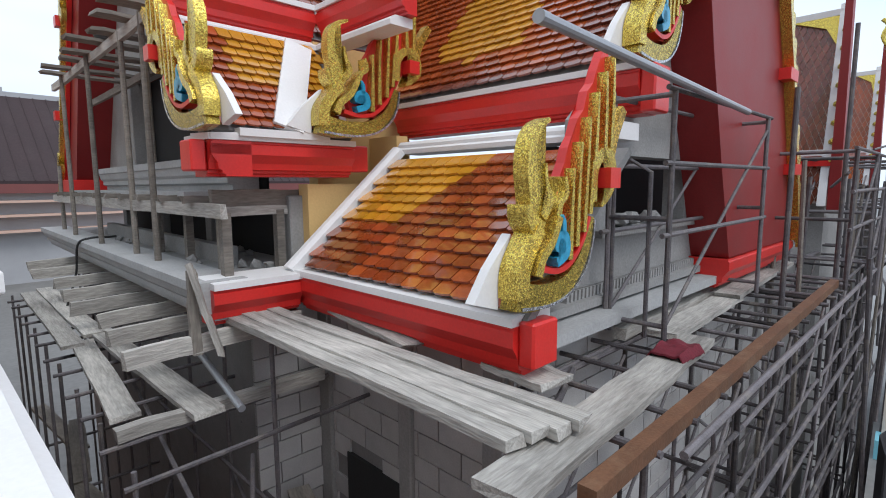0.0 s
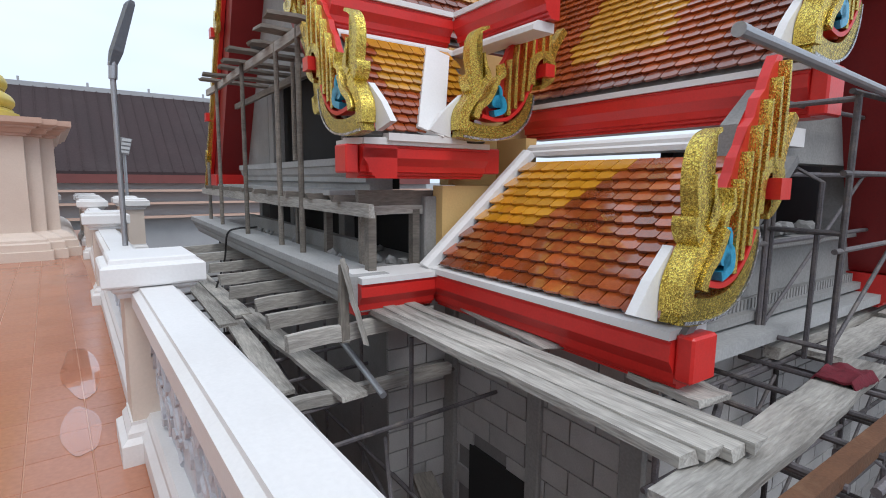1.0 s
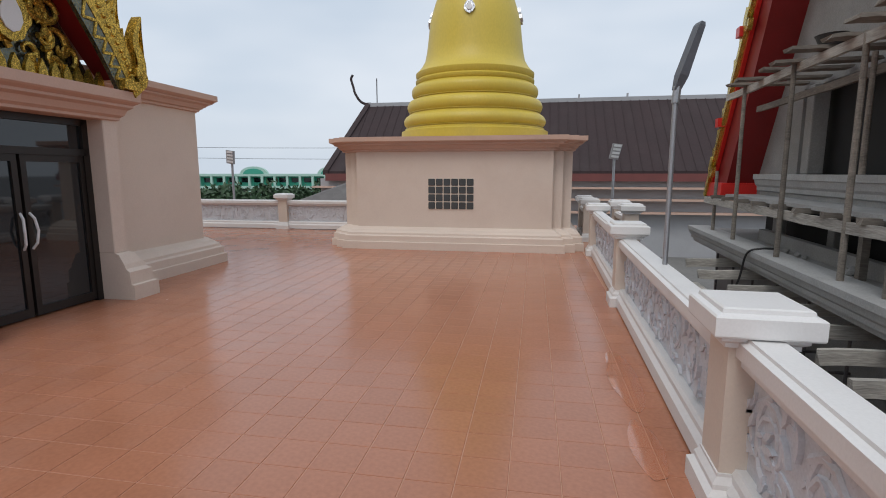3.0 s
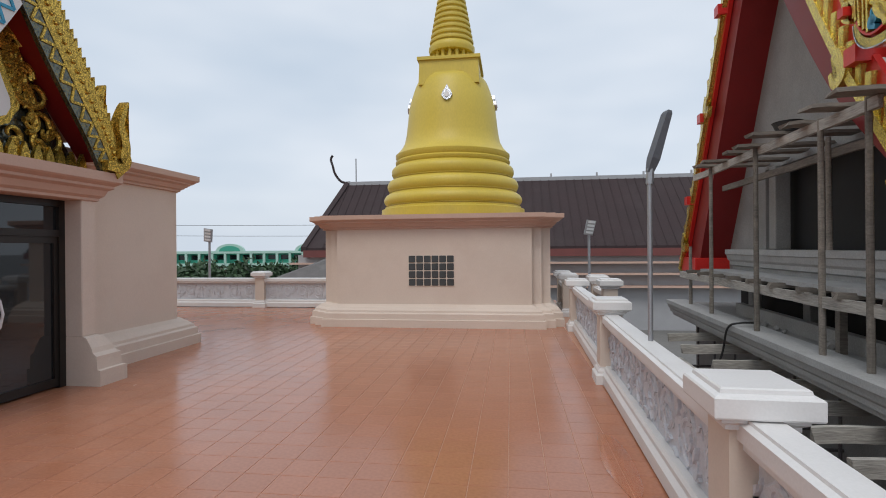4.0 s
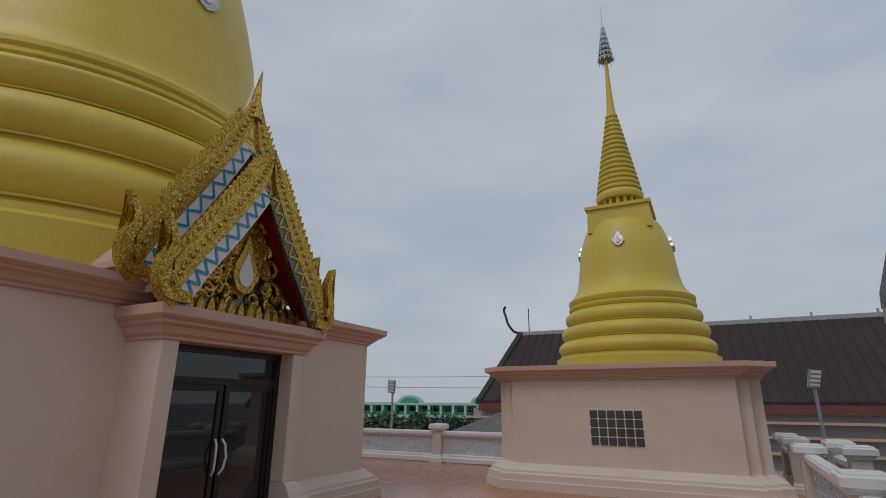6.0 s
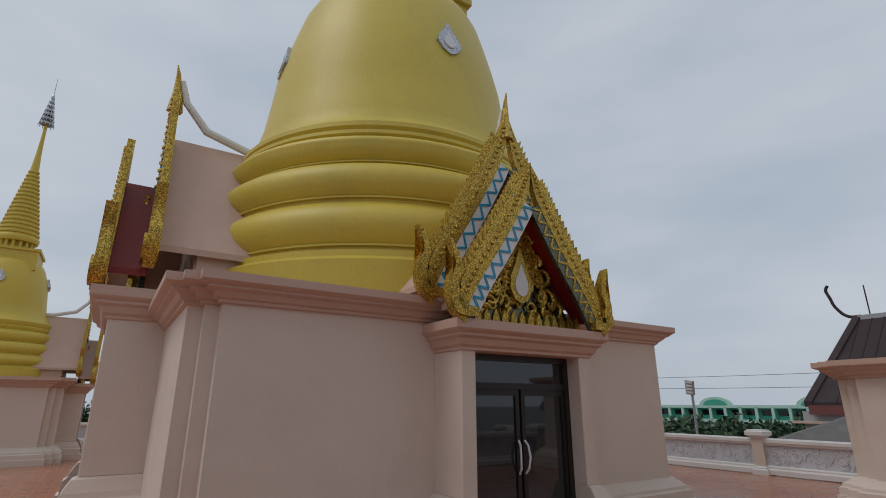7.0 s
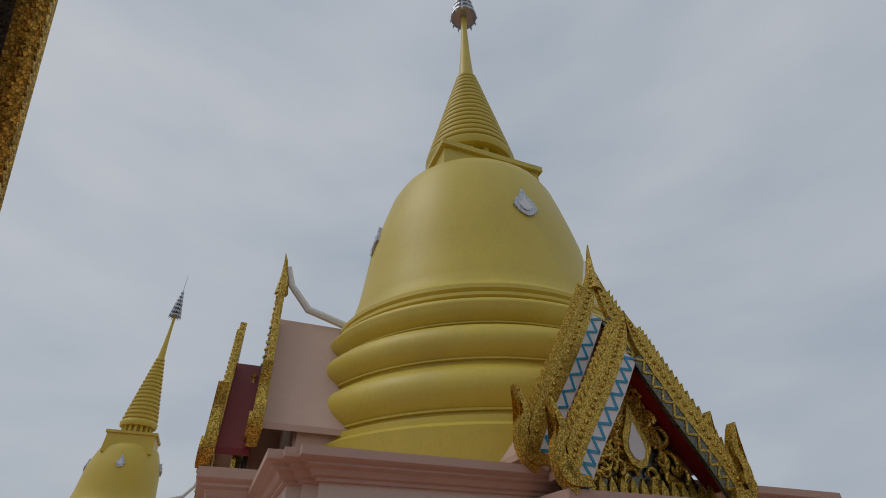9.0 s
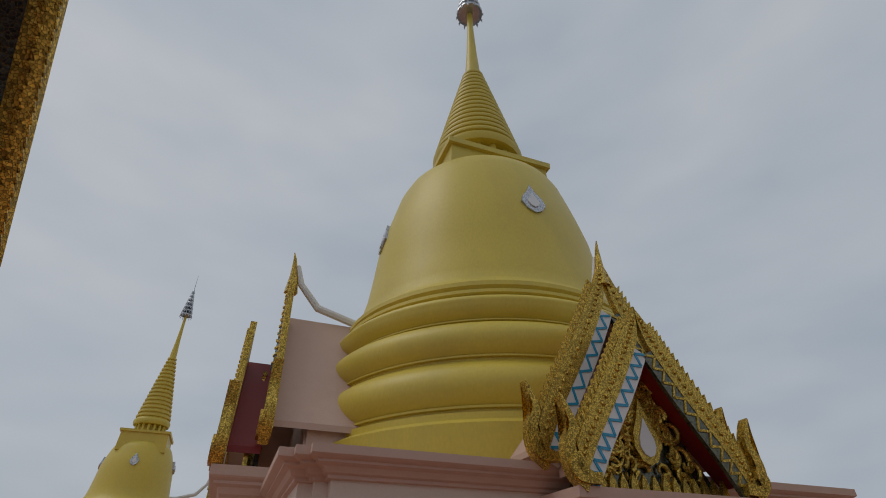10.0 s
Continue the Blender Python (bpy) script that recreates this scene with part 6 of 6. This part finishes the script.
LEN = (D1 - D0).length
bm = B()
gb(0, LEN, -8, 0, YARD, 1.7, bm)
part("body", bm, M_GREENPAINT, green)
for z in (-4.4, -2.5, -0.6, 1.4):
    bm = B()
    gb(-0.3, LEN + 0.3, 0, 1.1, z, z + 0.42, bm)
    part("gallery_floor", bm, M_PALEGREEN, green)
for i in range(19):
    bm = B()
    gb(i * LEN / 18 - 0.18, i * LEN / 18 + 0.18, 0.7, 1.1, YARD, 1.5, bm)
    part("column", bm, M_PALEGREEN, green)
for i in range(18):
    for z in (-4.0, -2.0, -0.1):
        bm = B()
        gb((i + 0.2) * LEN / 18, (i + 0.8) * LEN / 18, 0.0, 0.05, z + 0.5, z + 1.25, bm)
        part("window", bm, M_GLASS, green)
for f in (0.2, 0.52, 0.86):
    bm = B()
    arc = [(LEN * f + 2.3 * math.cos(a * math.pi / 12), 1.7 + 1.3 * math.sin(a * math.pi / 12)) for a in range(13)]
    plate(bm, arc, D0 + side * 0.6, dirn, (0, 0, 1), 0.8)
    part("arched_parapet", bm, M_PALEGREEN, green)
    bm = B()
    plate(bm, [(LEN * f + 1.7 * math.cos(a * math.pi / 12), 1.75 + 0.9 * math.sin(a * math.pi / 12)) for a in range(13)], D0 + side * 1.05, dirn, (0, 0, 1), 0.1)
    part("arch_panel", bm, M_GREENPAINT, green)


# ---- trees ----
def tree(x, y, base, height, spread, seed, label="leafy green tree beyond the terrace", n=900, leaf=0.33):
    rng = random.Random(seed)
    t = thing("tree", label, "tree", (x, y, base), "trees")
    bm = B()
    th = height * 0.45
    path_tube(bm, [(x, y, base), (x + rng.uniform(-0.2, 0.2), y, base + th * 0.5), (x + rng.uniform(-0.3, 0.3), y + 0.1, base + th), (x, y, base + height * 0.8)], [0.22, 0.17, 0.12, 0.03], 8)
    for i in range(6):
        a = rng.uniform(0, 6.28)
        z = base + height * rng.uniform(0.35, 0.6)
        path_tube(bm, [(x, y, z), (x + math.cos(a) * spread * 0.4, y + math.sin(a) * spread * 0.4, z + height * 0.12), (x + math.cos(a) * spread * 0.75, y + math.sin(a) * spread * 0.75, z + height * 0.25)], [0.09, 0.06, 0.02], 6)
    part("trunk", bm, M_BARK, t)
    clumps = []
    for i in range(15):
        a, r = rng.uniform(0, 6.28), spread * math.sqrt(rng.random()) * 0.85
        clumps.append((x + r * math.cos(a), y + r * math.sin(a), base + height * rng.uniform(0.42, 0.95 - 0.2 * r / spread), spread * rng.uniform(0.22, 0.42)))
    vs, fs = [], []
    for i in range(n):
        cx, cy, cz, cr = rng.choice(clumps)
        d = Vector((rng.gauss(0, 1), rng.gauss(0, 1), rng.gauss(0, 0.8))).normalized() * cr * rng.uniform(0.6, 1.1)
        c = Vector((cx, cy, cz)) + d
        u = Vector((rng.gauss(0, 1), rng.gauss(0, 1), rng.gauss(0, 1))).normalized()
        w = u.orthogonal().normalized()
        s = leaf * rng.uniform(0.6, 1.3)
        b = len(vs)
        vs += [tuple(p - Vector((x, y, base))) for p in (c - u * s, c + w * s * 0.45, c + u * s, c - w * s * 0.45 + Vector((0, 0, -0.2 * s)))]
        fs.append((b, b + 1, b + 2, b + 3))
    me = bpy.data.meshes.new("crown")
    me.from_pydata(vs, [], fs)
    me.materials.append(M_LEAF)
    ob = new("crown", me)
    ob.parent = t
    tagged(ob, kind="stuff")


rng = random.Random(9)
for i, (x, y) in enumerate(((-36, 52), (-32.5, 54), (-29, 53), (-26, 55), (-39, 50), (-34, 47), (-30, 48), (-23.5, 54), (-43, 52), (-37.5, 46))):
    tree(x, y, YARD, rng.uniform(4.9, 6.1), rng.uniform(2.4, 3.3), 40 + i)
for i, (x, y) in enumerate(((-62, 2), (-66, 5), (-60, 6.5), (-70, 3), (-58, -9), (-64, -11), (-72, -6), (-61, 9), (-56, 11))):
    tree(x, y, YARD, rng.uniform(6.0, 8.5), rng.uniform(2.6, 3.6), 60 + i)

# power lines
for z, dz in ((4.6, 0.5), (3.2, 0.3)):
    bm = B()
    pts = [(-90 + 10 * i, 60 + 0.8 * i, z + 2.2 - 0.018 * i * (14 - i) * 2 + dz * 0.1 * i) for i in range(15)]
    path_tube(bm, pts, 0.035, 4)
    solo("power_line", bm, M_RUBBER, "thin black overhead cable", "cable", "", "power lines")

for x, y in ((-90, 60), (50, 71.2)):
    bm = B()
    tube(bm, (x, y, YARD), (x, y, 7.5), 0.14, 8, 0.09)
    solo("utility_pole", bm, M_CONC, "concrete pole carrying overhead cables", "pole", "", "utility poles")

# yard buildings beyond the scaffold
yb = thing("yard_building", "cream two-storey building with a blue base beyond the scaffold", "building", (16, -8, YARD))
bm = B()
box(bm, (15, -13, YARD), (20, -3.9, 0.3))
part("wall", bm, M_CREAM, yb)
for z, d in ((-1.55, 0.35), (-0.75, 0.2), (0.3, 0.4)):
    bm = B()
    box(bm, (15 - d, -13.2, z), (15.1, -3.8, z + 0.16))
    part("ledge", bm, M_WHITE if z < -1 else M_PINKTRIM, yb)
for i in range(30):
    bm = B()
    tube(bm, (14.75, -4.0 - 0.16 * i, -1.4), (14.75, -4.0 - 0.16 * i, -0.76), 0.035, 6)
    part("baluster", bm, M_WHITE, yb)
bm = B()
box(bm, (14.5, -13.2, YARD), (15.1, -3.8, YARD + 0.45))
part("blue_base", bm, M_POOL, yb, "pale blue painted base")
for y in (-5.0, -7.4, -9.8):
    bm = B()
    box(bm, (14.93, y - 0.5, -3.3), (15.05, y + 0.5, -2.3))
    w = part("window", bm, M_GLASS, yb)
    bm = B()
    box(bm, (14.88, y - 0.58, -3.42), (15.04, y + 0.58, -3.32))
    part("sill", bm, M_GREY, w)
for k in range(3):
    bm = B()
    hexa(bm, [(14.5 + 0.6 * k, -13.2, 0.46 + 0.85 * k), (20, -13.2, 0.46 + 0.85 * k), (20, -3.8, 0.46 + 0.85 * k), (14.5 + 0.6 * k, -3.8, 0.46 + 0.85 * k), (15.1 + 0.6 * k, -13.2, 1.22 + 0.85 * k), (19.4, -13.2, 1.22 + 0.85 * k), (19.4, -3.8, 1.22 + 0.85 * k), (15.1 + 0.6 * k, -3.8, 1.22 + 0.85 * k)])
    part("roof", bm, M_ORANGE_F, yb, "orange tiled roof tier")
    bm = B()
    box(bm, (14.45 + 0.6 * k, -13.25, 0.40 + 0.85 * k), (14.6 + 0.6 * k, -3.75, 0.50 + 0.85 * k))
    part("eave_board", bm, M_WHITE, yb)
bm = B()
nets = [hw(4.6 + 0.5 * i, -3.1 + 0.08 * math.sin(i * 1.7), 0) for i in range(9)]
rings = [[Vector((p.x + 0.05 * math.sin(z * 3), p.y, z)) for z in (-4.5, -3.6, -2.8, -1.9, -1.2)] for p in nets]
for a, b in zip(rings, rings[1:]):
    va, vb = [bm.verts.new(p) for p in a], [bm.verts.new(p) for p in b]
    for k in range(4):
        bm.faces.new((va[k], va[k + 1], vb[k + 1], vb[k]))
bmesh.ops.remove_doubles(bm, verts=bm.verts, dist=1e-4)
bmesh.ops.solidify(bm, geom=bm.faces[:], thickness=0.02)
solo("safety_net", bm, M_NET, "black safety net hung on the lower scaffold", "net")


# wet patches along the balustrade foot
for k, (cx, cy, rx, ry) in enumerate(((-0.36, 1.7, 0.14, 0.75), (-0.40, 0.35, 0.11, 0.4))):
    bm = B()
    pts = []
    for a in range(48):
        an = a * math.pi / 24
        q = 1 + 0.22 * noise.noise((math.cos(an) * 1.2 + 7 * k, math.sin(an) * 1.2, 1.3))
        pts.append((cx + rx * math.cos(an) * q, cy + ry * math.sin(an) * q))
    plate(bm, pts, (0, 0, 0.006), (1, 0, 0), (0, 1, 0), 0.003)
    wet = solo("puddle", bm, M_WATER, "thin puddle of rainwater on the clay tiles", "puddle", "", "puddles")
    wet.visible_shadow = False

# porch of the corner chedi behind the viewer: its gilded gable edge hangs close overhead
porch2 = thing("corner_porch", "pink corner porch with a gilded, mosaic-lined gable edge", "porch", (-3.2, -7.0, 0))
bm = B()
box(bm, (-4.3, -8.2, 0), (-2.2, -5.9, 3.0), 0.03)
part("wall", bm, M_PINKWALL, porch2)
bm = B()
box(bm, (-4.5, -8.4, 3.0), (-2.0, -5.7, 3.3), 0.04)
part("cornice", bm, M_PINKTRIM, porch2)
EA, EB = Vector((-3.32, -4.70, 4.70)), Vector((-4.21, -4.73, 3.39))
ev = (EB - EA).normalized()
bm = B()
beam(bm, EA, EB, 0.09, 0.16, up=(0.8, 0, 0.6))
for i in range(26):
    c = EA + (EB - EA) * (i / 25)
    tube(bm, c + Vector((0.05, 0.02, -0.06)), c + ev * 0.10 + Vector((-0.03, 0.07, -0.10)), 0.04, 6, 0.006)
part("gilded_edge", bm, M_GOLDC, porch2, "gilded leaf edge")
bm = B()
beam(bm, EA + Vector((0, -0.11, 0)), EB + Vector((0, -0.11, 0)), 0.12, 0.10, up=(0.8, 0, 0.6))
part("mosaic_strip", bm, M_DARKMOS, porch2, "mosaic strip in a dark colour")
bm = B()
beam(bm, EA + Vector((0, -0.67, 0.03)), EB + Vector((0, -0.67, 0.03)), 1.0, 0.08, up=(0.8, 0, 0.6))
part("soffit", bm, M_DARKRED, porch2, "dark red soffit")
bm = B()
hexa(bm, [(-1.9, -8.2, 3.3), (-3.16, -8.2, 4.75), (-3.16, -5.05, 4.75), (-1.9, -5.05, 3.3), (-1.8, -8.2, 3.36), (-3.16, -8.2, 4.85), (-3.16, -5.05, 4.85), (-1.8, -5.05, 3.36)])
hexa(bm, [(-4.3, -8.2, 3.15), (-3.16, -8.2, 4.75), (-3.16, -5.05, 4.75), (-4.3, -5.05, 3.15), (-4.4, -8.2, 3.25), (-3.16, -8.2, 4.85), (-3.16, -5.05, 4.85), (-4.4, -5.05, 3.25)])
part("roof", bm, M_MAROON, porch2)

# ---- pieces of roofs, walls and floor ----
tile_field(roof1, (0.05, -1.98, 0.95), (0, 1, 0), S1, 1.98, L1, LOWER_SHADE, True, PIECE)
tile_field(roof2, (1.50, -1.80, 2.53), (0, 1, 0), (1.66, 0, 2.14), 3.2, 2.65, UPPER_SHADE, False, JOINT)
tile_field(roof3, (-0.56, 0.04, 2.09), (1, 0, 0), (0, 0.46, 0.85), 1.14, 0.95, lambda s, t: 1 if t > 0.45 and s > 0.22 else 0, False, JOINT, w=0.11, e=0.085)
tile_field(porch, (-0.25, 1.25, 3.34), (1, 0, 0), (0, 2.73, 4.75), 6.2, 5.45, lambda s, t: 1 if 0.12 + 0.10 * abs(t - 0.5) < s < 0.40 and 0.12 < t < 0.95 else 2, False, JOINT, w=0.17, e=0.14)


def block_field(parent, o, along, out, length, rows, w=0.40, h=0.20, skip=None):
    """Courses of grey blocks laid in bond, proud of the mortar."""
    along, out = Vector(along), Vector(out)
    cache = {}
    for r in range(rows):
        x = -(w / 2 if r % 2 else 0)
        while x < length:
            a, b = max(0, x), min(length, x + w)
            x += w
            if b - a < 0.08 or (skip and skip((a + b) / 2, r)):
                continue
            key = round(b - a, 3)
            if key not in cache:
                bm = B()
                d = along * (b - a - 0.012)
                up = Vector((0, 0, h - 0.012))
                n = out * 0.018
                z0 = Vector((0, 0, 0))
                hexa(bm, [z0 - out * 0.02, d - out * 0.02, d + n, n, up - out * 0.02, d + up - out * 0.02, d + up + n, up + n])
                bmesh.ops.recalc_face_normals(bm, faces=bm.faces)
                bmesh.ops.transform(bm, matrix=HALL.to_3x3().to_4x4(), verts=bm.verts)
                me = bpy.data.meshes.new("block")
                bm.to_mesh(me)
                bm.free()
                me.materials.append(M_BLOCK)
                cache[key] = me
            ob = new("block", cache[key])
            ob.parent = parent
            ob.location = HALL @ (Vector(o) + along * a - Vector((0, 0, (r + 1) * h))) - Vector(root_of(parent).location)


block_field(walls, (0.36, -1.78, 0.58), (0, 1, 0), (-1, 0, 0), 1.96, 14, skip=lambda a, r: 1.0 < a < 1.75 and 6 <= r < 12)
block_field(walls, (0.37, -1.78, 0.62), (1, 0, 0), (0, -1, 0), 5.6, 13)
block_field(walls, (-0.3, 0.2, 0.58), (1, 0, 0), (0, -1, 0), 0.64, 10)

# floor tiles
FT = 0.336
me_tile = bpy.data.meshes.new("floor_tile")
g = 0.0022
me_tile.from_pydata([(g, g, -0.006), (FT - g, g, -0.006), (FT - g, FT - g, -0.006), (g, FT - g, -0.006), (g + 0.003, g + 0.003, 0), (FT - g - 0.003, g + 0.003, 0), (FT - g - 0.003, FT - g - 0.003, 0), (g + 0.003, FT - g - 0.003, 0)], [],
                    [(4, 5, 6, 7), (0, 1, 5, 4), (1, 2, 6, 5), (2, 3, 7, 6), (3, 0, 4, 7)])
me_tile.materials.append(M_TILE)
vs, fs = [], []
for i in range(-124, 0):
    for j in range(-58, 49):
        x, y = i * FT - 0.02, j * FT + 0.02
        if -12 <= i < -2 and -4 <= j < 26:
            ob = new("floor_tile", me_tile)
            ob.parent = floor
            ob.location = (x, y, 0)
        else:
            b = len(vs)
            vs += [(x + v.co.x, y + v.co.y, v.co.z) for v in me_tile.vertices]
            fs += [tuple(k + b for k in p.vertices) for p in me_tile.polygons]
me = bpy.data.meshes.new("floor_tiles")
me.from_pydata(vs, [], fs)
me.materials.append(M_TILE_F)
ob = new("floor_tiles", me)
ob.parent = floor
tagged(ob, "red clay floor tiles of the terrace, partly wet", kind="stuff")
